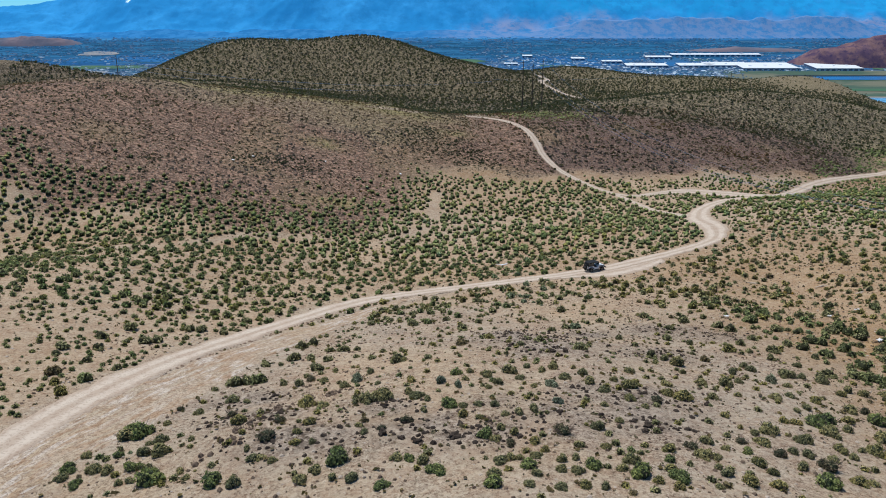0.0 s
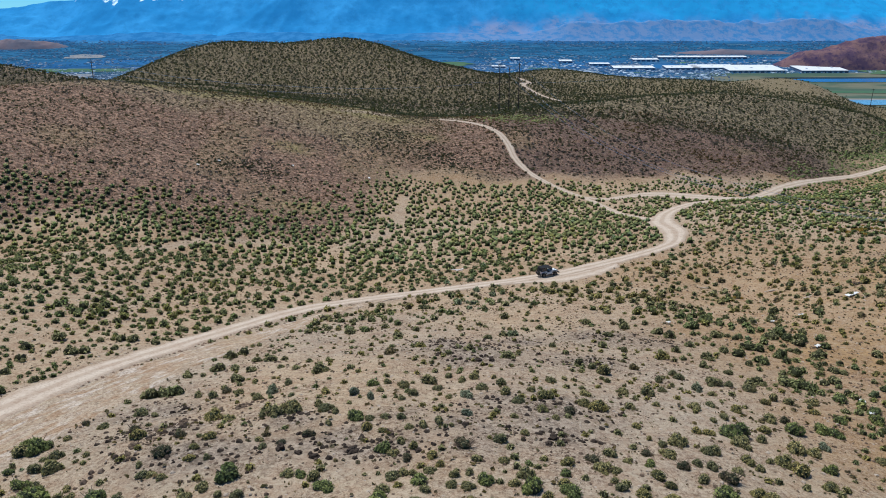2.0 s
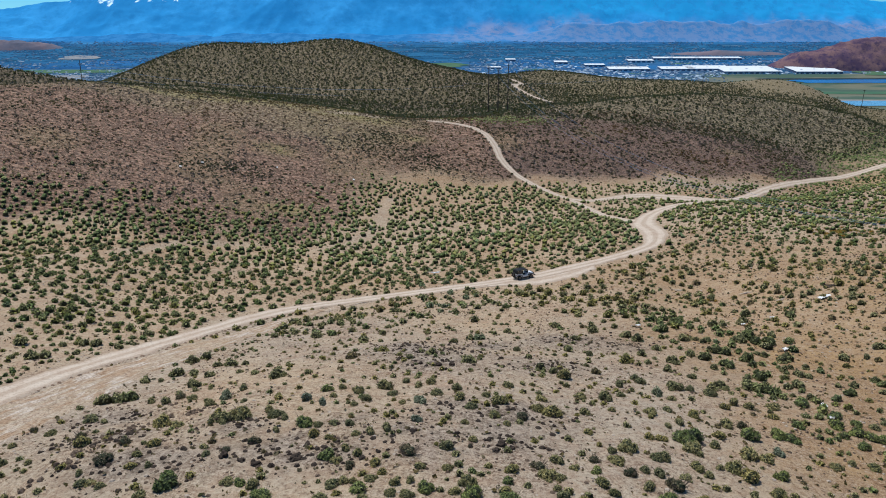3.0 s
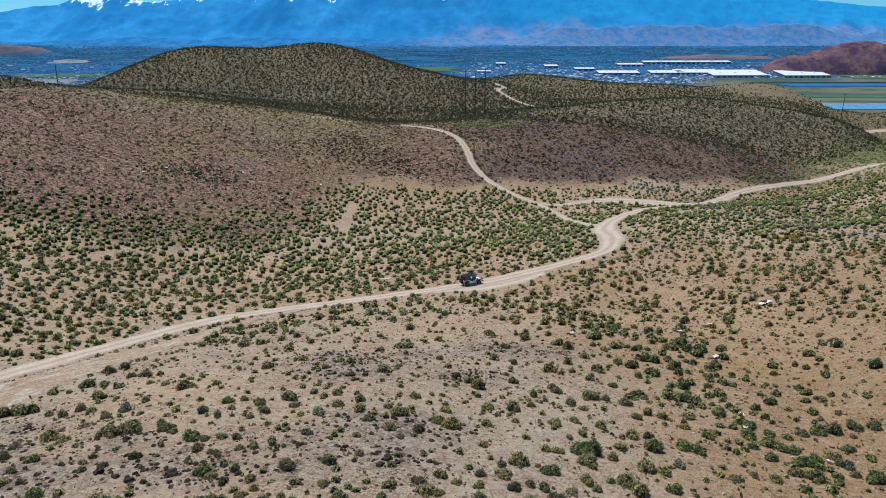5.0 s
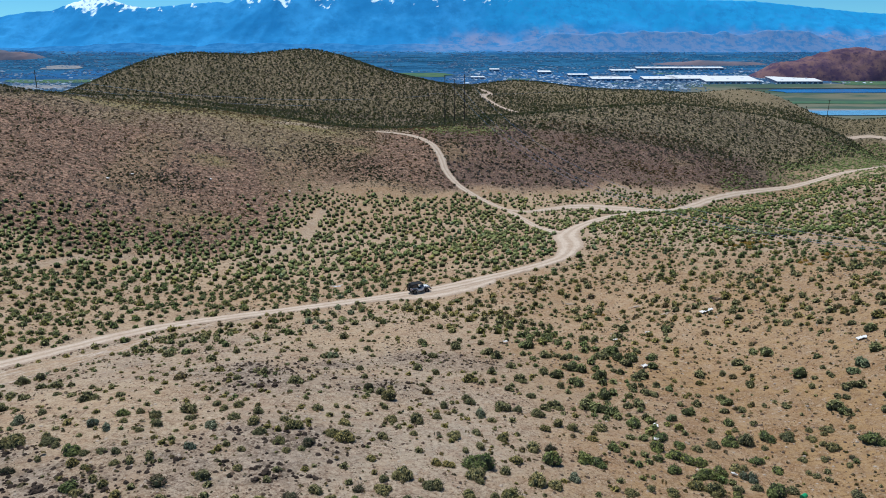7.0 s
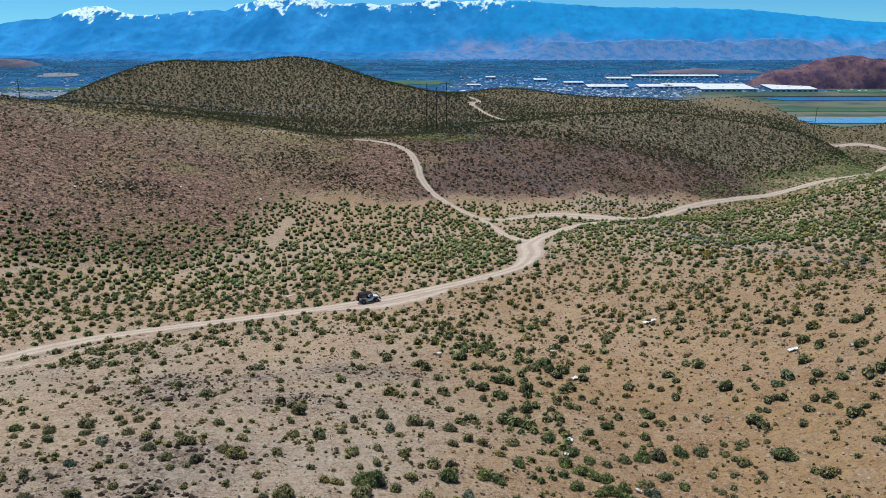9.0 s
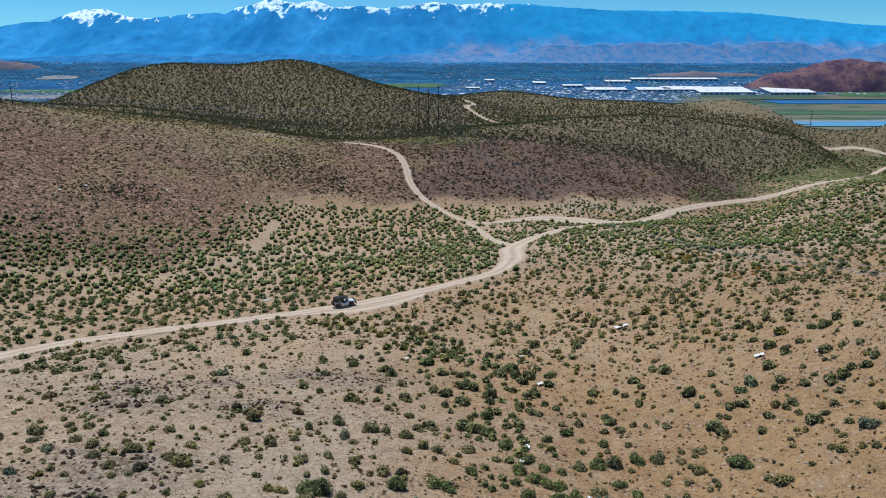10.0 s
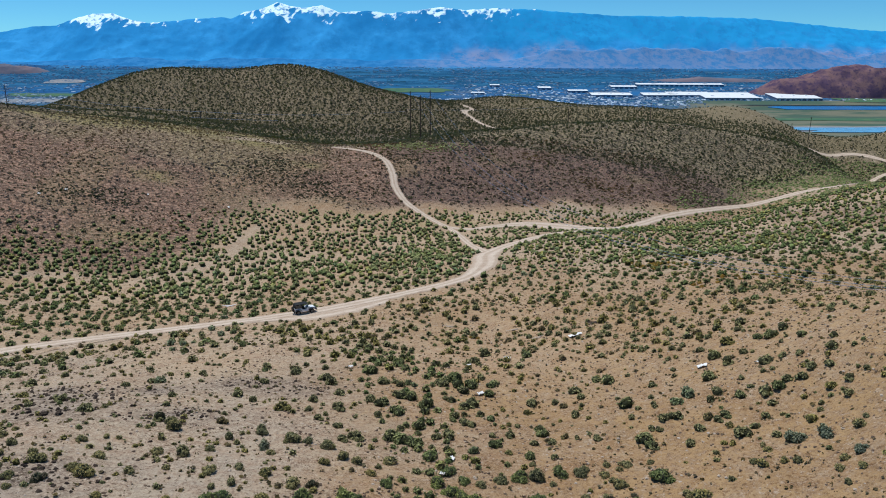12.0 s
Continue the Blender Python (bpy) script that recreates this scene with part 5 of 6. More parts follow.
GREEN_LARGE_EAST = [
    (53.9, 91.6), (54.3, 77.2), (55, 71.4), (56.1, 73.7), (56.2, 69.6), (56.7, 100.4), (57.3, 68.8), (58, 66), (58.2, 98.7), (58.2, 100.8), (59.8, 92.7), (60.2, 98.2),
    (63.2, 113.9), (63.4, 73.3), (63.6, 63), (67.3, 73.7), (69.2, 111), (76.8, 70.1), (77.6, 87), (77.7, 78.3), (77.7, 95.7), (88.5, 89.7), (91.3, 95.7), (99, 96.4),
]
GREEN_MIDDLE = [
    (-31.4, 54.4), (-29.9, 52.1), (-26.9, 60.7), (-25.8, 53.7), (-4.6, 48), (-0.4, 49.6), (0.4, 61.9), (1.3, 70.9), (3.6, 55.2), (3.8, 46.8), (6.7, 49.7), (11.4, 49.9),
    (17.9, 48.2), (42.2, 57.1), (49.9, 69.9), (55, 66.5), (57.5, 72.3), (58.5, 68.9), (59.6, 66.9), (61.3, 80.4), (62, 95.7), (62.5, 98.3), (64.7, 69.5), (65, 77.7),
    (65.8, 67.6), (67.2, 84.8), (67.4, 83.2), (76.6, 97.5), (77.8, 77.2), (82.3, 91.7), (86.5, 79.6), (89.4, 82.9), (93.2, 81.4), (97.6, 97.1), (100.6, 92),
]
GREEN_SMALL = [
    (-27.9, 56), (-2.8, 51.7), (17.9, 51.1), (25.4, 54.2), (88.2, 75.9),
]
GREY_LARGE = [
    (-9.1, 71.7), (19.1, 98.1), (37.1, 76.1), (82.8, 85), (84.6, 86.2), (90, 71), (92.2, 70.2),
]
GREY_MIDDLE = [
    (-0.3, 68), (1.5, 66.9), (10.6, 62), (11, 67.8), (44.4, 62.6), (59, 78.8), (61.8, 66.1), (61.8, 87.6), (62.4, 65.7), (92.6, 65.2),
]
OLIVE_LARGE_WEST = [
    (-47.9, 85.7), (-45.4, 91.3), (-44, 87.2), (-43.8, 95.8), (-39.8, 90.9), (-38.3, 91.7), (-35.8, 97.9), (-34.3, 98.2), (-30.1, 104.9), (-28.7, 59.5), (-24.3, 56),
    (-22.7, 73.8), (-21.3, 67.8), (-18.6, 90), (-18.2, 83.1), (-17.3, 91.8), (-14.7, 77.8), (-12.5, 85.8), (-7.3, 64.2), (-5.8, 64.9), (-5.2, 78.2), (-4.5, 100.8),
    (2.9, 96.6), (7, 73), (16.5, 82.1), (24.8, 81), (27.3, 78.7), (29.1, 59), (30.2, 72), (30.3, 92.5), (30.9, 106.6),
]
OLIVE_LARGE_EAST = [
    (35.4, 60), (35.9, 103.2), (39.6, 77.9), (40.3, 100.6), (40.8, 60.9), (41.3, 98.8), (41.5, 67.7), (42.4, 60.6), (42.8, 94.7), (43.4, 77.3), (43.4, 89.5),
    (46.2, 80.9), (46.9, 93.3), (48.1, 99.9), (50.1, 75.6), (56.3, 82.8), (56.5, 99.1), (58.7, 91.8), (58.9, 96.6), (65.1, 73.1), (67.5, 92.4), (73.4, 94.3),
    (86.9, 75.1), (87.6, 84.7), (91.6, 81.4), (91.8, 92.3), (94.5, 88.4), (99.3, 106.3), (100.3, 84.6), (100.9, 97.4),
]
OLIVE_MIDDLE_WEST = [
    (-47.5, 83.5), (-43, 82.1), (-41.8, 90.4), (-38.6, 97.1), (-38.5, 79.8), (-36, 83.1), (-35.3, 93.7), (-31.3, 53), (-31.3, 97.4), (-29.1, 54.1), (-27.9, 53.8),
    (-25.6, 56.1), (-25.2, 58.6), (-23.8, 64.9), (-21.1, 81.2), (-17.1, 72.2), (-16.2, 49.8), (-16.1, 82.8), (-15.6, 53.5), (-15.3, 71.2), (-14, 86), (-13.9, 81.2),
    (-12.7, 71.9), (-11.6, 63.8), (-11, 49.5), (-10.8, 86.1), (-10.5, 102.3), (-10.1, 69.5), (-10, 50.8), (-8.6, 81.2), (-7.9, 73.8), (-6.9, 49.2), (-3.7, 52),
    (-3.4, 65.7), (-2.6, 103.3), (-2.5, 64.5), (-1.8, 78), (-1.6, 51.1), (3.9, 48.7), (4.5, 50.7),
]
OLIVE_MIDDLE_KNOLL = [
    (4.5, 70.9), (5.3, 100.8), (5.7, 68.5), (8.1, 59.6), (8.1, 70.5), (9.3, 75.3), (9.5, 83.4), (10.7, 73.2), (12, 73.8), (12.1, 85.7), (12.6, 69.7), (13.4, 56.7),
    (14.6, 70.9), (14.7, 50.9), (14.8, 68), (15.1, 95.9), (15.8, 66), (17.7, 98.3), (20.1, 73.1), (21.1, 52.6), (21.7, 49.5), (22, 52.5), (22.2, 55.6), (22.4, 66.7),
    (23.1, 69.8), (23.1, 89.9), (23.3, 102.2), (26.1, 80.3), (27, 67), (27.6, 56.5), (27.6, 72.1), (29.1, 52.4), (30.6, 54.7), (31.4, 57.6), (32, 57.6), (32.3, 73.7),
    (32.3, 98.4), (32.6, 90.5), (33.2, 77.5), (33.8, 68),
]
OLIVE_MIDDLE_GULLY = [
    (35.9, 80.8), (36.1, 69.8), (36.1, 79.5), (36.3, 66.3), (38.1, 62), (38.1, 74.4), (39.7, 88.3), (39.9, 91.7), (41.3, 85.7), (41.4, 77.9), (43.6, 83.8), (44.7, 79.9),
    (45.3, 75), (46.9, 74.5), (48.1, 87.9), (49.4, 61.3), (49.8, 99.6), (50.1, 94.8), (50.4, 98.2), (50.9, 84.6), (54.9, 82.4), (55.6, 99.8), (56.2, 79.3), (56.5, 94.2),
    (57.2, 93.8), (57.4, 88.3), (58.3, 86.8), (58.5, 86.2), (59.3, 71.6), (59.4, 85.8), (59.6, 104.2), (60, 63.5), (60.5, 89), (61.4, 72.7), (61.4, 101.2), (61.8, 108.5),
    (61.9, 68.1), (62.1, 63.9), (62.2, 96.4), (62.7, 68.1),
]
OLIVE_MIDDLE_EAST = [
    (63.3, 99.4), (63.5, 83.1), (65.1, 63.2), (66, 80.8), (67.8, 80.5), (69.6, 73.3), (70, 73.9), (70.1, 91.9), (70.3, 61.7), (71.9, 87.5), (72.5, 70.3), (72.8, 80.5),
    (73, 70.2), (73.4, 92.4), (74.3, 74.2), (78, 66.7), (78.1, 76.8), (80.8, 82), (81.5, 82), (81.6, 75.9), (82.1, 81.6), (83.2, 78.2), (85.5, 79), (86.3, 83.4),
    (89, 73.2), (91.1, 99.1), (91.4, 79.2), (93.7, 103.3), (94.4, 82.3), (94.6, 93.9), (94.7, 69.1), (95.7, 81.2), (96.7, 88.3), (97.1, 75), (97.1, 82.6), (98, 87),
    (98.2, 77.2), (98.3, 81.1), (102.1, 87.5),
]
OLIVE_SMALL_WEST = [
    (-30.8, 56.4), (-29.7, 99.3), (-26.1, 51.8), (-26, 58.1), (-25.9, 62.1), (-25.3, 51.9), (-23.6, 52.8), (-22.2, 57.9), (-21.4, 52.7), (-20.5, 51.5), (-19.5, 66.6),
    (-19.4, 81), (-16.5, 55), (-15, 53.5), (-13.9, 52.8), (-11.1, 55.5), (-10.5, 82.1), (-8.5, 49.5), (-8.4, 63.9), (-7.5, 58.5), (-7.4, 84.1), (-6.8, 56.9),
    (-6.7, 69.4), (-5.1, 84), (-1.8, 60.9), (-1.5, 63.6), (-0.2, 96.3), (1.9, 61.5), (2.3, 69), (2.8, 71.7), (3.3, 61.6), (4.4, 54.3), (4.5, 66.8), (4.7, 61.1),
    (4.9, 56.2), (5.3, 51.2), (5.5, 58.9), (6, 51.1), (6.3, 46.6),
]
OLIVE_SMALL_KNOLL = [
    (6.7, 59), (7.1, 48.2), (7.4, 51.4), (8.5, 46.3), (9, 49), (9.2, 67.6), (9.3, 50.5), (10.2, 48.8), (10.4, 51), (11, 53.3), (11.8, 46.6), (13.3, 53.2), (13.8, 49.5),
    (15, 62.1), (15.6, 58.4), (17.5, 69.1), (17.9, 64.4), (18.9, 62.1), (20.4, 47.4), (21.5, 50.6), (21.9, 74.5), (23.6, 54.5), (23.9, 85.5), (27.5, 58.1), (29.6, 55.1),
    (30, 68), (30.9, 84.4), (32.9, 54.7), (34.3, 51.3), (34.8, 65.2), (35.2, 55.8), (36.7, 57.2), (51.5, 62.4), (54.5, 80), (58.5, 89), (61.5, 83), (65, 75.7),
    (65.4, 110.2), (66.5, 71.9),
]
OLIVE_SMALL_EAST = [
    (67.6, 76.8), (68.5, 66.7), (68.9, 66), (69.2, 69.3), (69.5, 65), (70.8, 81.4), (71, 68.6), (71.7, 72.5), (72.3, 71.2), (72.4, 74.4), (72.6, 67), (73.5, 73.3),
    (76.2, 70.8), (76.8, 73.9), (77.6, 83.9), (78.7, 85.5), (78.9, 80.7), (79.5, 80.1), (80.6, 85.1), (80.6, 85.9), (81, 87.8), (85, 68.9), (85.6, 93.5), (86.1, 100.6),
    (86.2, 95.3), (86.7, 99), (87.2, 72), (88.2, 67.1), (89.6, 61.6), (90, 77.3), (90.1, 63.8), (90.9, 86.3), (91, 83.7), (91.2, 65), (91.5, 62.7), (94.2, 74.8),
    (95.2, 81.8), (95.8, 70), (99.8, 77.1),
]
YELLOW_LARGE = [
    (-18.5, 60), (-13.1, 64.6), (18.5, 67.5), (23.6, 65.7), (36.8, 87.9), (38.1, 57.4), (38.8, 55.7), (56.3, 63.6), (57.7, 63.1), (78.7, 65.8),
]
YELLOW_MIDDLE = [
    (-11.8, 59.3), (-3.2, 69.3), (1.8, 59.4), (6, 55.3), (6.1, 88.9), (17.4, 49.5), (18.4, 52.9), (23.3, 48.5), (25.4, 51.9), (25.5, 48.6), (31.9, 62.1), (32.9, 62),
    (33.1, 51.2), (34.5, 56.9), (38.7, 56.7), (38.8, 69.2), (39.4, 64.2), (40.2, 53.8), (43.5, 73.4), (48.5, 71.9), (53.4, 62), (85.3, 68), (92.6, 73.4), (96.8, 77.7),
]
YELLOW_SMALL = [
    (-12.6, 57.3), (-12.5, 55.4), (3.2, 58.6), (7.6, 53.8), (8.2, 52.3), (10.3, 46.7), (16, 47.6), (17.2, 46.9), (17.9, 63.9), (25.9, 50.8), (26.2, 61.9), (43.5, 67),
    (62.9, 78.8), (87.1, 70.6), (87.2, 67.7),
]
NEAR_BUSHES = (
    (DARK_LARGE, "dark", 0.9),
    (DARK_MIDDLE, "dark", 0.64),
    (DARK_SMALL, "dark", 0.46),
    (GREEN_LARGE_WEST, "green", 0.9),
    (GREEN_LARGE_EAST, "green", 0.9),
    (GREEN_MIDDLE, "green", 0.64),
    (GREEN_SMALL, "green", 0.46),
    (GREY_LARGE, "grey", 0.9),
    (GREY_MIDDLE, "grey", 0.64),
    (OLIVE_LARGE_WEST, "olive", 0.9),
    (OLIVE_LARGE_EAST, "olive", 0.9),
    (OLIVE_MIDDLE_WEST, "olive", 0.64),
    (OLIVE_MIDDLE_KNOLL, "olive", 0.64),
    (OLIVE_MIDDLE_GULLY, "olive", 0.64),
    (OLIVE_MIDDLE_EAST, "olive", 0.64),
    (OLIVE_SMALL_WEST, "olive", 0.46),
    (OLIVE_SMALL_KNOLL, "olive", 0.46),
    (OLIVE_SMALL_EAST, "olive", 0.46),
    (YELLOW_LARGE, "yellow", 0.9),
    (YELLOW_MIDDLE, "yellow", 0.64),
    (YELLOW_SMALL, "yellow", 0.46),
)

MAIN = LINES["main"]
BEND = MAIN[MAIN[:, 0].argmin():]


def past_road(x, y):
    """Metres beyond the main road, as seen from the knoll."""
    k = BEND[:, 0] < 73
    return np.where(x < 73, y - np.interp(x, np.maximum.accumulate(BEND[k, 0]), BEND[k, 1]), -1.0) + np.where(x < -41, 400, 0) * (y > 20)


def shrub_density(x, y):
    """Shrubs for each square metre, and their usual radius."""
    foot, brown = hill_side(x, y)
    lump = grain(x, y, 9, 81) * 0.6 + grain(x, y, 3.7, 82) * 0.4
    basin = smooth(0, 4, past_road(x, y))
    d = 0.26 * (0.30 + 1.5 * smooth(0.3, 0.75, lump))
    r = 0.50 + 0 * x
    orange = smooth(58, 70, x) * (1 - smooth(120, 150, y))
    d = d * (1 - 0.10 * orange)
    slope = smooth(62, 85, x) * smooth(118, 150, y)
    d = d * (1 - slope) + slope * 0.43 * (0.35 + 1.3 * lump)
    green = smooth(0.50, 0.62, grain(x, y, 30, 83) * 0.5 + 0.5 * smooth(95, 125, y) * (1 - smooth(60, 75, x)))
    d = d + 0.10 * green * (1 - basin) * smooth(85, 115, y) * (1 - smooth(125, 150, y))
    d = d * (1 - basin) + basin * (0.32 * (0.35 + 1.25 * lump)) * (1 + 0.6 * smooth(10, -40, x))
    r = r + basin * 0.10
    inner = basin * smooth(150, 175, y - 0.3 * x) * (1 - smooth(60, 75, x))
    d, r = d + 0.05 * inner, r + 0.08 * inner
    g = np.exp(-(along(x, y, GULLY) / 6.0) ** 2) * smooth(0.30, 0.55, grain(x, y, 5.5, 84) + 0.12)
    g = g * (1 - 0.30 * smooth(106, 118, y))
    d, r = d + 0.60 * g, r + 0.24 * g
    wash = 1 - smooth(0.8, 3.0, along(x, y, WASH))
    d = d * (1 - 0.85 * wash)
    strip = smooth(-3 - 3 * smooth(20, -20, x), 3 + 34 * smooth(10, -60, x), foot)
    bank = smooth(104, 112, x) * (1 - smooth(142, 150, x)) * np.exp(-((foot + 1) / 5) ** 2)
    d = d * (1 - strip) + 0.30 * bank
    lane = smooth(150, 180, x) * (1 - smooth(-2, 12, foot))
    return d + 0.16 * lane, r, foot, brown


rng = np.random.default_rng(17)
DRY = leaf_material("dry_brush", (0.070, 0.045, 0.034), (0.200, 0.126, 0.088), (0.17, 0.15, 0.07))
TUFT = leaf_material("dry_tufts", (0.070, 0.055, 0.034), (0.230, 0.185, 0.105), (0.20, 0.15, 0.09))
PROTO_MID = [mound(34, 100 + k, 0.28, 6, 2) for k in range(12)]
PROTO_FAR = [mound(8, 130 + k, 0.34, 6, 2, 0.95) for k in range(8)]
PROTO_TUFT = [leaf_cloud(7, 150 + k, 0.55, 0.6, 3) for k in range(6)]
PROTO_DOT = [leaf_cloud(3, 190 + k, 0.62, 1.1, 2) for k in range(8)]
PROTO_SPECK = [leaf_cloud(3, 170 + k, 0.80, 0.8, 2) for k in range(6)]

hues = ("olive", "green", "yellow", "dark", "grey")
placed = [(bx, by, size, hues.index(hue)) for spots, hue, size in NEAR_BUSHES for bx, by in spots]
px, py, pr, ph = [np.array(v) for v in zip(*placed)]
pr = pr * (1.18 + 0.30 * rng.random(len(pr))) * np.where(ph == 1, 1.15, 1.0)
on = off_road(px, py) > 0.1
px, py, pr, ph = px[on], py[on], pr[on], ph[on]
n = 92000
x, y = rng.uniform(-170, 300, n), rng.uniform(-50, 345, n)
dens, rad, foot, brown = shrub_density(x, y)
keep = (rng.random(n) < dens / (n / (470 * 395))) & (off_road(x, y) > 0.45) & (x > -0.68 * np.maximum(y, 60) - 12) & (x < 0.68 * np.maximum(y, 30) + 66)
x, y, rad = x[keep], y[keep], rad[keep]
clear = np.ones(len(x), bool)
for a, b, c in zip(px, py, pr):
    clear &= np.hypot(x - a, y - b) > c * 1.15
x, y, rad = x[clear], y[clear], rad[clear]
r = rad * np.exp(rng.normal(size=len(x)) * 0.38)
r = np.minimum(r, 1.0)
# on the near slopes only small ones stand between those of the lists
near = (1 - smooth(96, 108, y + 4 * (grain(x, y, 9, 97) - 0.5))) * smooth(44, 47, y)
near = near * (1 - 0.6 * np.exp(-(along(x, y, GULLY) / 5.0) ** 2))
thin = rng.random(len(x)) > 0.40 * near
x, y, r, near = x[thin], y[thin], r[thin], near[thin]
r = r * (1 - near) + np.minimum(r * 0.75, 0.48) * near
# no bush stands inside another
cells, free = {}, np.ones(len(x), bool)
for i in np.argsort(-r):
    a, b = int(x[i] // 2), int(y[i] // 2)
    for j in (q for u in (-1, 0, 1) for v in (-1, 0, 1) for q in cells.get((a + u, b + v), ())):
        if (x[i] - x[j]) ** 2 + (y[i] - y[j]) ** 2 < (0.80 * (r[i] + r[j])) ** 2:
            free[i] = False
            break
    else:
        cells.setdefault((a, b), []).append(i)
x, y, r = x[free], y[free], r[free]
x, y, r = np.concatenate([px, x]), np.concatenate([py, y]), np.concatenate([pr, r])
z = land(x, y) - 0.04
tone = np.clip(grain(x, y, 14, 85) * 0.40 + rng.random(len(x)) * 0.78 - 0.06, 0, 1)
lush = (along(x, y, GULLY) < 7) & (y < 116) | (past_road(x, y) > 0) | (y > 165) | (x > 78) & (y > 140)
tone = np.where(lush & ((x < 75) | (y > 230)), tone * 0.75, tone)
tall = np.where(np.arange(len(x)) < len(px), 0.95, 1.0) + 0.40 * rng.random(len(x))

# the bushes of the nearest stretch are things of their own
hue = np.concatenate([ph, np.zeros(len(x) - len(ph), int)])
SAYS = ("rounded olive-green sagebrush on dry soil", "full bright green sagebrush on dry soil", "low yellow-green rabbitbrush on dry soil", "dark half-dead sagebrush on dry soil", "pale blue-grey sagebrush on dry soil")
first = np.argsort(np.where(np.arange(len(x)) < len(ph), y + 0.15 * np.abs(x - 30), 1e4))[:300]
kinds = {}
for h in range(5):
    for k in range(4):
        bush = new("sagebrush")
        tagged(bush, SAYS[h], "bush", "sagebrush bushes")
        v, f, low = clump(210 + 10 * h + k, 165 if h != 3 else 110, 0.150 if h != 3 else 0.14, 3 + k % 3)
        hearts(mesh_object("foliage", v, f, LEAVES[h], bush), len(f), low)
        bm = bmesh.new()
        tw = random.Random(k)
        for j in range(9 if h != 3 else 22):
            a = tw.random() * 6.28
            rod(bm, (0.05 * math.cos(a), 0.05 * math.sin(a), -0.05), (0.75 * math.cos(a), 0.75 * math.sin(a), 0.30 + 0.4 * tw.random()), 0.035, 0.012, 4)
        part("woody_base", bm, TWIG, bush, "grey branching woody base")
        kinds[h, k] = bush
used = set()
for j, k in enumerate(first):
    which = (int(hue[k]), j % 4)
    m = pose(x[k], y[k], z[k], 0, 0, rng.random() * 360)
    ob = copy_thing(kinds[which], m) if which in used else kinds[which]
    used.add(which)
    ob.matrix_basis = m @ Matrix.Diagonal((r[k] * rng.uniform(0.9, 1.2), r[k] * rng.uniform(0.8, 1.0), r[k] * tall[k], 1))
for which, ob in kinds.items():
    if which not in used:
        for o in (*ob.children, ob):
            bpy.data.objects.remove(o)

rest = np.ones(len(x), bool)
rest[first] = False
known = rest & (np.arange(len(x)) < len(px))
PROTO_CLUMP = [clump(300 + k, 52, 0.20) for k in range(9)]
shade = np.array([0.42, 0.26, 0.66, 0.90, 0.05])[hue[known]] + (rng.random(known.sum()) - 0.5) * 0.08
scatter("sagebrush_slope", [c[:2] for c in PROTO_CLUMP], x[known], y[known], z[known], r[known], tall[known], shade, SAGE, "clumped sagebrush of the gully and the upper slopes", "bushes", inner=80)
rest &= ~known
tone = np.where((x > 95) & (y > 135), np.where(rng.random(len(x)) < 0.22, 0.62 + 0.33 * tone, 0.13 + 0.18 * tone), tone)
mid = rest & (y < 165) & ~lush
green = rest & (y < 165) & lush
far = rest & (y >= 165)
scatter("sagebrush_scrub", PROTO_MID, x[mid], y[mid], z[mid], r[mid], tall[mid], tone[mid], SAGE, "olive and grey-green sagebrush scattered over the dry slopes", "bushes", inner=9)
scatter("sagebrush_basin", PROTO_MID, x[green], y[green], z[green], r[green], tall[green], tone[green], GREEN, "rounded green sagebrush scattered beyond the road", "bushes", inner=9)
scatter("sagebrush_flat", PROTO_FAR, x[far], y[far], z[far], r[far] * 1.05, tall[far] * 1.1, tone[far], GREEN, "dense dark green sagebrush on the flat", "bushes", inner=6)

# the green lane beside the road beyond the junction
n = 19000
gx, gy = rng.uniform(165, 440, n), rng.uniform(300, 620, n)
foot, brown = hill_side(gx, gy)
k = (foot > -30) & (foot < 24) & ((gx > 300) | (gy > 345) | (foot > 2)) & (off_road(gx, gy) > 0.6) & (rng.random(n) < 0.80)
gx, gy = gx[k], gy[k]
scatter("lane_shrubs", PROTO_FAR, gx, gy, land(gx, gy) - 0.04, 0.5 + 0.5 * rng.random(len(gx)), 0.9 + 0 * gx, 0.16 * rng.random(len(gx)) + 0.14, GREEN, "fresh green shrubs along the dirt road", "bushes")
gx, gy = rng.uniform(370, 540, 5200), rng.uniform(540, 668, 5200)
k = (gx + 1.28 * gy < 1262 + 14 * grain(gx, gy, 9, 101)) & (off_road(gx, gy) > 0.6)
gx, gy = gx[k], gy[k]
scatter("hollow_shrubs", PROTO_FAR, gx, gy, land(gx, gy) - 0.04, 0.7 + 0.7 * rng.random(len(gx)), 0.9 + 0 * gx, 0.16 * rng.random(len(gx)) + 0.14, GREEN, "dense green shrubs filling the hollow between the tracks", "bushes")

# orange and yellow flowering brush
GOLD = leaf_material("golden_brush", (0.20, 0.11, 0.02), (0.48, 0.29, 0.06), (0.3, 0.2, 0.05))
gx, gy = np.concatenate([rng.normal(106, 4.5, 34), rng.normal(121, 3, 8), rng.normal(110, 3, 9), [62.9, 61.8]]), np.concatenate([rng.normal(164, 3.0, 34), rng.normal(141.4, 2, 8), rng.normal(141.7, 2, 9), [125.7, 126.1]])
scatter("golden_brush", PROTO_MID, gx, gy, land(gx, gy) - 0.04, 0.4 + 0.35 * rng.random(len(gx)), 0.9 + 0 * gx, 0.2 + 0.4 * rng.random(len(gx)), GOLD, "orange-yellow flowering brush among the sagebrush", "bushes")

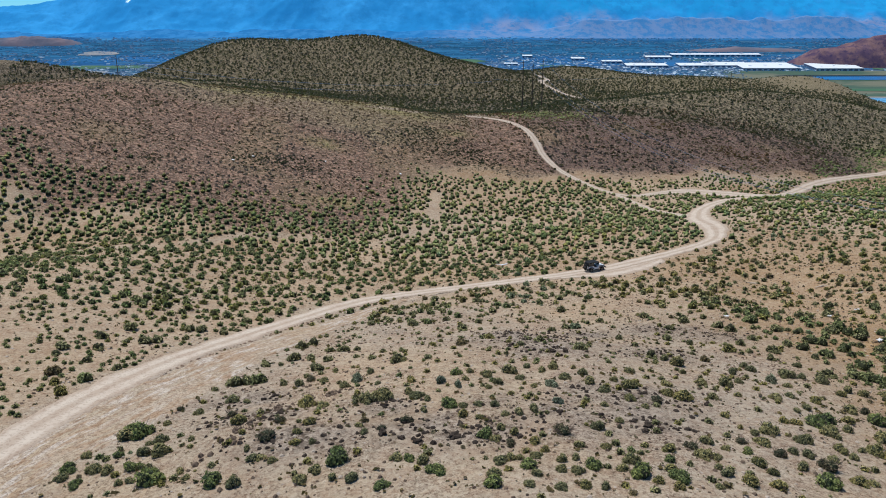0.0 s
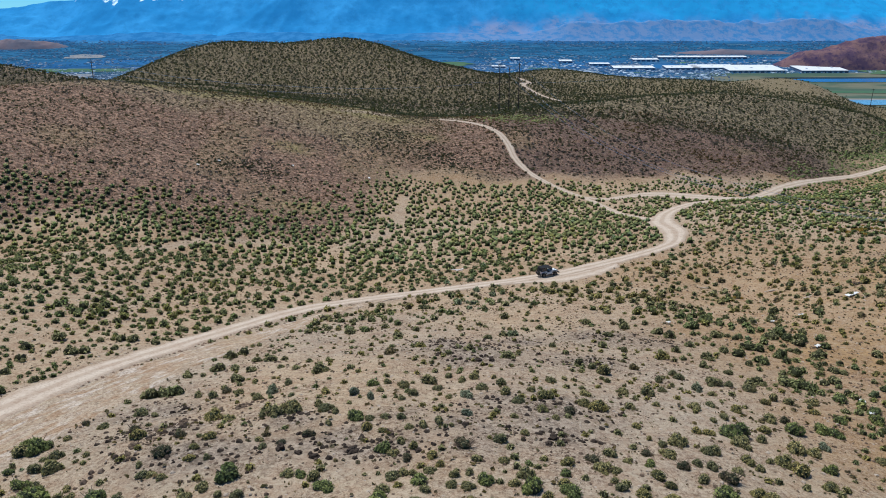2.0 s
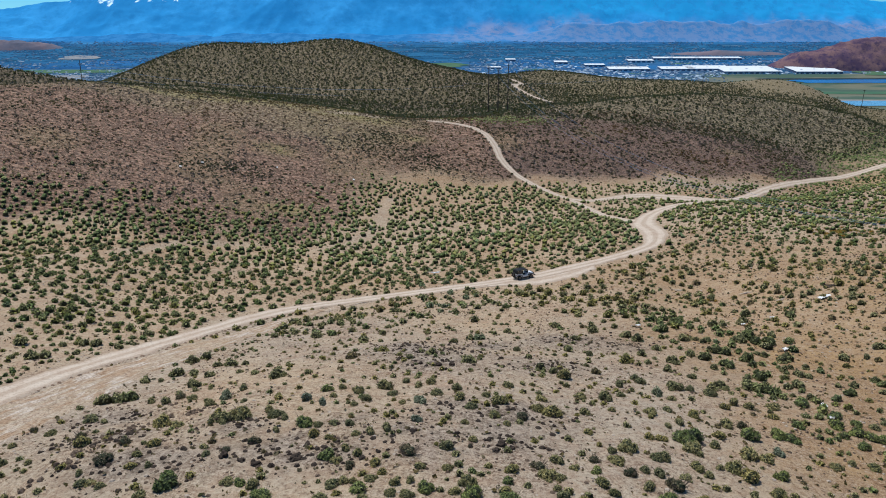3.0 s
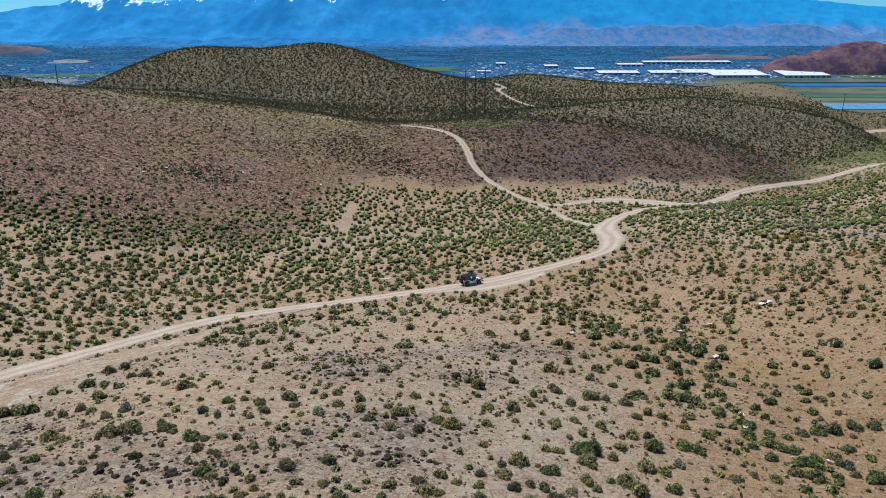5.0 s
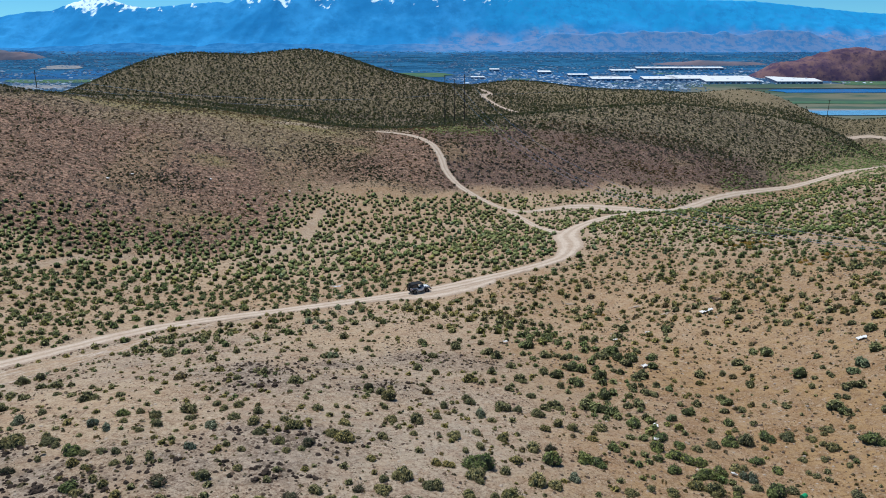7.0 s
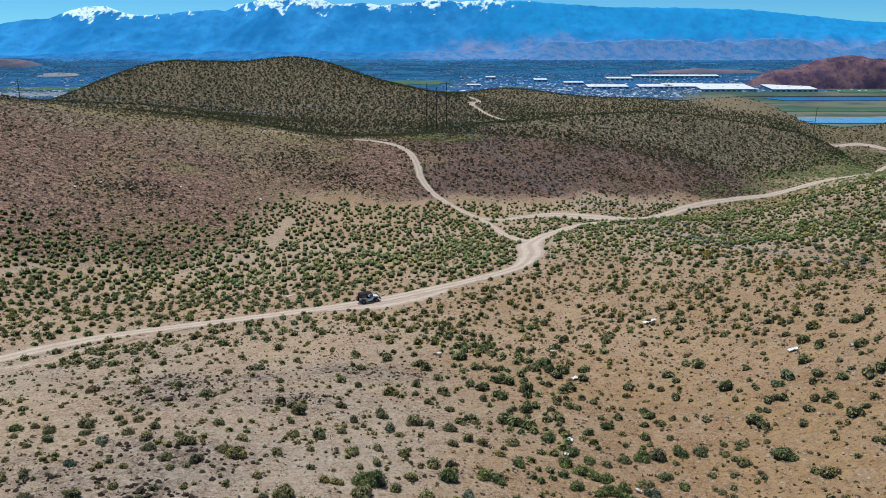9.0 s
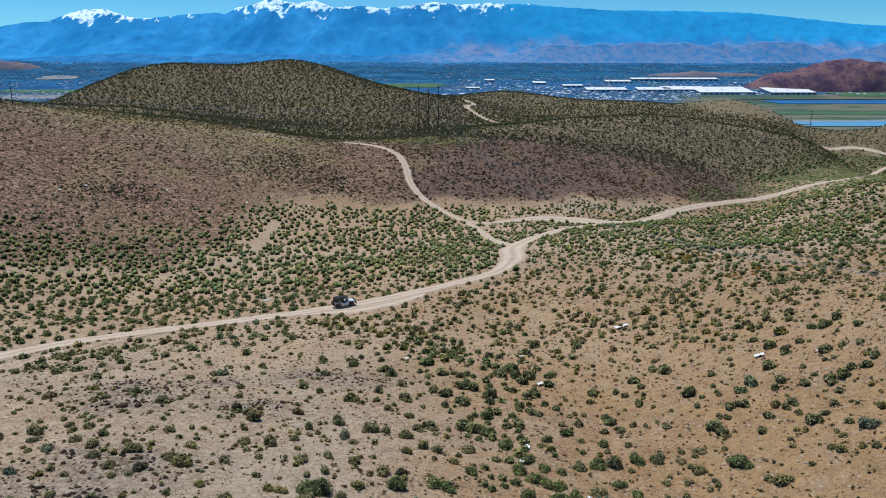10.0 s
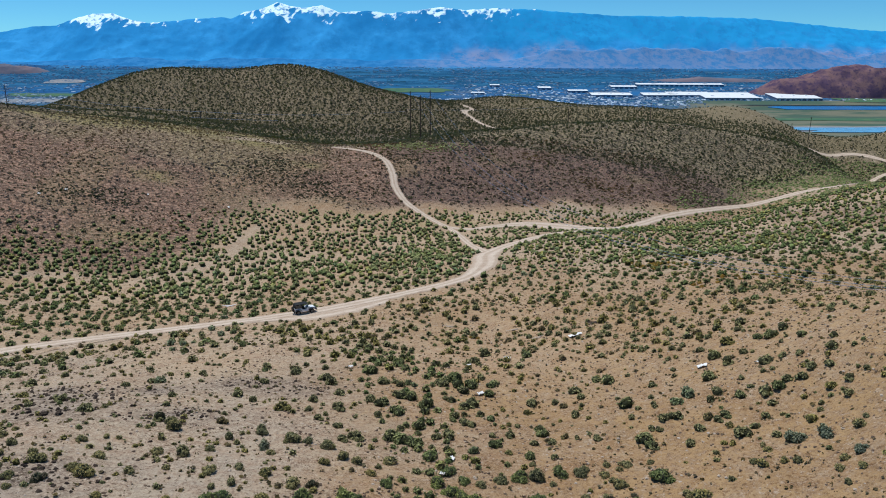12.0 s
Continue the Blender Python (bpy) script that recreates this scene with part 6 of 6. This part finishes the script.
# small dry tufts between the bushes
n = 38000
x, y = rng.uniform(-75, 160, n), rng.uniform(32, 190, n)
k = (off_road(x, y) > 0.1) & (rng.random(n) < 0.30 + 0.4 * grain(x, y, 7, 87) + 0.35 * smooth(55, 75, x))
x, y = x[k], y[k]
scatter("dry_tufts", PROTO_SPECK, x, y, land(x, y) - 0.02, 0.10 + 0.24 * rng.random(len(x)) ** 2.5, 0.9 + 0 * x, 0.35 + 0.65 * rng.random(len(x)), TUFT, "small dry grass tufts on bare soil", "grass")

# the brown slope and the ridge behind it
n = 62000
x, y = rng.uniform(-300, 200, n), rng.uniform(185, 410, n)
foot, brown = hill_side(x, y)
k = (foot > 1) & (off_road(x, y) > 0.5) & (rng.random(n) < smooth(0, 25, foot) * (0.35 + 0.65 * grain(x, y, 12, 88)))
x, y, foot = x[k], y[k], foot[k]
scatter("dry_brush", PROTO_SPECK, x, y, land(x, y) - 0.03, (0.24 + 0.55 * rng.random(len(x)) ** 1.6) * (1 + 0.4 * smooth(10, 40, x)), 0.75 + 0 * x, np.clip(1.6 * grain(x, y, 26, 89) - 0.5, 0, 1), DRY, "low dry reddish-brown brush on the hillside", "brush")
n = 52000
x, y = rng.uniform(-290, 190, n), rng.uniform(188, 400, n)
foot, brown = hill_side(x, y)
k = (foot > 2) & (off_road(x, y) > 0.4) & (rng.random(n) < (0.25 + 0.75 * grain(x, y, 9, 99)) * brown)
x, y = x[k], y[k]
STRAW = leaf_material("dry_straw", (0.200, 0.140, 0.092), (0.520, 0.385, 0.260), (0.3, 0.22, 0.13))
scatter("straw_tufts", PROTO_SPECK, x, y, land(x, y) - 0.03, 0.20 + 0.26 * rng.random(len(x)), 0.8 + 0 * x, 0.2 + 0.3 * rng.random(len(x)), STRAW, "pale dry grass tufts on the brown hillside", "grass")
x, y = rng.normal(50, 13, 420), rng.normal(371, 8, 420)
k = off_road(x, y) > 1.0
x, y = x[k], y[k]
scatter("ridge_shrubs", PROTO_FAR, x, y, land(x, y) - 0.04, 0.45 + 0.5 * rng.random(len(x)), 0.9 + 0 * x, 0.25 + 0.4 * rng.random(len(x)), GREEN, "fresh green shrubs on the ridge below the poles", "shrubs", inner=3)
DARK = leaf_material("dark_shrubs", (0.028, 0.031, 0.019), (0.080, 0.082, 0.046), (0.066, 0.056, 0.044))
n = 26000
x, y = rng.uniform(-120, 360, n), rng.uniform(250, 480, n)
foot, brown = hill_side(x, y)
patchy = smooth(0.50, 0.68, 0.6 * grain(x, y, 34, 90) + 0.4 * grain(x, y, 11, 91)) * 0.55 + 0.5 * olive_side(x, y, foot)
for X, Y, s in ((-12, 307, 11), (6, 305, 10), (-5, 317, 9), (12, 296, 9), (-64, 253, 10), (-54, 255, 9), (40, 345, 12)):
    patchy = np.maximum(patchy, 1.2 * np.exp(-(((x - X) / s) ** 2 + ((y - Y) / s) ** 2)))
k = (foot > 8) & (off_road(x, y) > 0.5) & (rng.random(n) < patchy)
x, y = x[k], y[k]
x, y = np.append(x, rng.normal(312, 9, 900)), np.append(y, rng.normal(476, 14, 900))
for X, Y, s in ((-12, 307, 6), (6, 305, 6), (-5, 317, 5), (12, 297, 5), (-64, 253, 6), (-54, 255, 5), (45, 345, 7)):
    x, y = np.append(x, rng.normal(X, s * 1.3, 150)), np.append(y, rng.normal(Y, s, 150))
scatter("hill_shrubs", PROTO_TUFT, x, y, land(x, y) - 0.03, 0.26 + 0.34 * rng.random(len(x)), 0.9 + 0 * x, rng.random(len(x)) * 0.6, DARK, "dark shrubs in patches on the brown hillside", "shrubs")

# the far hills, their shrubs standing at even distances
def even(x0, x1, y0, y1, step):
    gx, gy = [a.ravel() for a in np.meshgrid(np.arange(x0, x1, step), np.arange(y0, y1, step))]
    return gx + rng.uniform(-0.95, 0.95, len(gx)) * step, gy + rng.uniform(-0.95, 0.95, len(gx)) * step


spots = [even(-300, 420, 372, 560, 2.3), even(-480, 640, 560, 780, 2.8), even(-640, 760, 780, 1000, 3.6)]
x, y = np.concatenate([a for a, b in spots]), np.concatenate([b for a, b in spots])
foot, brown = hill_side(x, y)
cover = 0.85 * olive_side(x, y, foot) * (0.72 + 0.28 * smooth(0.25, 0.5, grain(x, y, 18, 92)))
thick = smooth(500, 560, y) * (1 - 0.6 * smooth(40, 160, x - 0.1 * (y - 600)))
cover = cover * (1 + 0.35 * thick)
cover = cover * (1 - 0.75 * smooth(310, 370, x) * smooth(700, 770, y))
k = (off_road(x, y) > 1.0) & (rng.random(len(x)) < cover) & (foot > 10) & (x > -0.64 * y) & (x < 0.68 * y + 60)
x, y = x[k], y[k]
size = 0.70 + 0.0007 * (y - 372) + 0.55 * rng.random(len(x)) ** 1.4 - 0.2 * smooth(300, 360, x) * smooth(600, 700, y) + 0.2 * thick[k]
scatter("far_shrubs", PROTO_DOT, x, y, land(x, y) - 0.05, size, 1.0 + 0 * x, rng.random(len(x)) * 0.85 + 0.75 * thick[k] * (rng.random(len(x)) < 0.7), DARK, "dark green and brown shrubs covering the far hills", "shrubs")


def stone(seed):
    rs = np.random.default_rng(seed)
    v = np.array([(1, 0, 0.2), (0.35, 0.9, 0.15), (-0.8, 0.6, 0.2), (-0.75, -0.65, 0.1), (0.4, -0.9, 0.2), (0.5, 0.15, 0.75), (-0.35, 0.3, 0.85), (-0.1, -0.5, 0.7)]) * (0.75 + 0.5 * rs.random((8, 3)))
    f = np.array([(0, 1, 5), (1, 2, 6), (1, 6, 5), (2, 3, 6), (3, 7, 6), (3, 4, 7), (4, 0, 5), (4, 5, 7), (5, 6, 7)])
    return v, f


STONES = [stone(k) for k in range(8)]
centres = ROCKY
x = np.concatenate([rng.normal(cx, s * 0.55, 130) for cx, cy, s in centres])
y = np.concatenate([rng.normal(cy, s * 0.28, 130) for cx, cy, s in centres])
k = off_road(x, y) > 0.6
x, y = x[k], y[k]
scatter("basalt_stones", STONES, x, y, land(x, y) - 0.05, 0.05 + 0.27 * rng.random(len(x)) ** 3, 0.75 + 0.5 * rng.random(len(x)), 0 * x, ROCK, "dark jagged basalt stones in rocky patches", "stones", True)
# loose brown stones, thickest where the ground is rocky
SCREE = plain("brown_stone", (0.175, 0.125, 0.092), 0.95, spec=0.05, scale=0.6, wear=0.75)
n = 32000
x, y = rng.uniform(-45, 125, n), rng.uniform(42, 145, n)
k = (off_road(x, y) > 0.3) & (rng.random(n) < 0.15 + 0.85 * smooth(0.42, 0.72, 0.6 * grain(x, y, 7, 93) + 0.4 * grain(x, y, 2.5, 94)))
x, y = x[k], y[k]
scatter("brown_stones", STONES, x, y, land(x, y) - 0.03, 0.05 + 0.19 * rng.random(len(x)) ** 3.2, 0.7 + 0.5 * rng.random(len(x)), 0 * x, SCREE, "loose brown stones strewn over the dry slopes", "stones", True)
# the low outcrop that runs up the knoll
ledge = curve_points([(-21.5, 52.5, 0), (-20.4, 54.0, 0), (-18.9, 55.7, 0), (-17.9, 57.3, 0), (-16.8, 61.5, 0), (-15.1, 65.0, 0), (-11.7, 67.1, 0), (-8.5, 69, 0)], 0.08)
k = rng.integers(0, len(ledge), 190)
x, y = ledge[k, 0] + rng.normal(size=190) * 0.5, ledge[k, 1] + rng.normal(size=190) * 0.4
scatter("ledge_stones", STONES, x, y, land(x, y) - 0.04, 0.07 + 0.26 * rng.random(190) ** 2, 0.8 + 0.5 * rng.random(190), 0 * x, SCREE, "broken grey-brown stones of a low rock ledge", "stones", True)


BOULDERS = [(0.9, 55.2, 0.65), (18.0, 57.8, 0.6), (17.4, 56.6, 0.45), (18.8, 57.2, 0.4), (12.8, 80.3, 0.5), (14.4, 80.3, 0.55), (29.2, 84.5, 0.4), (-5.2, 56.5, 0.6),
            (-2.0, 54.6, 0.5), (-3.5, 55.5, 0.45), (6.4, 54.7, 0.35), (22.3, 63.0, 0.3), (10.8, 81.1, 0.4), (26.0, 74.9, 0.3), (-9.1, 58.3, 0.4), (25.4, 64.4, 0.3)]


def boulder(x, y, size, seed):
    """A jagged dark basalt block."""
    rs = random.Random(seed)
    bm = bmesh.new()
    bmesh.ops.create_icosphere(bm, subdivisions=3, radius=1)
    for v in bm.verts:
        k = 0.72 + 0.5 * noise.noise(v.co * 1.3 + Vector((seed, 0, 0))) + 0.3 * noise.noise(v.co * 3.5) + 0.12 * rs.random()
        v.co = Vector((v.co.x * k, v.co.y * k * 0.8, v.co.z * k * 0.62))
    me = bpy.data.meshes.new("boulder")
    bm.to_mesh(me), bm.free()
    me.materials.append(ROCK)
    ob = new("boulder", me)
    ob.matrix_basis = pose(x, y, height(x, y) + 0.12 * size, 0, 0, rs.random() * 360) @ Matrix.Scale(size, 4)
    tagged(ob, "jagged dark basalt boulder half sunk in dry soil", "boulder", "basalt boulders")


for k, (bx, by, size) in enumerate(BOULDERS):
    boulder(bx, by, size, k)
n = 7500
x, y = rng.uniform(-60, 130, n), rng.uniform(40, 150, n)
scatter("pale_stones", STONES, x, y, land(x, y) - 0.03, 0.06 + 0.17 * rng.random(n) ** 3, 0.7 + 0 * x, 0 * x, PALE_ROCK, "small pale stones strewn over the soil", "stones", True)
CLOD = plain("earth_clods", (0.30, 0.21, 0.15), 0.95, spec=0.05, wear=0.6)
berm = LINES["main"]
k = rng.integers(0, len(berm), 2200)
k = k[(berm[k, 1] < 128) & (berm[k, 1] > 20) & (berm[k, 0] < 12)]
t = np.gradient(berm[:, :2], axis=0)[k]
t /= np.linalg.norm(t, axis=1)[:, None]
o = berm[k, 2] + 0.2 + np.abs(rng.normal(size=len(k))) * 0.45
x, y = berm[k, 0] + t[:, 1] * o, berm[k, 1] - t[:, 0] * o
scatter("berm_stones", STONES, x, y, land(x, y), 0.07 + 0.22 * rng.random(len(k)) ** 2, 0.8 + 0 * x, 0 * x, CLOD, "row of earth clods and stones along the road's edge", "stones", True)
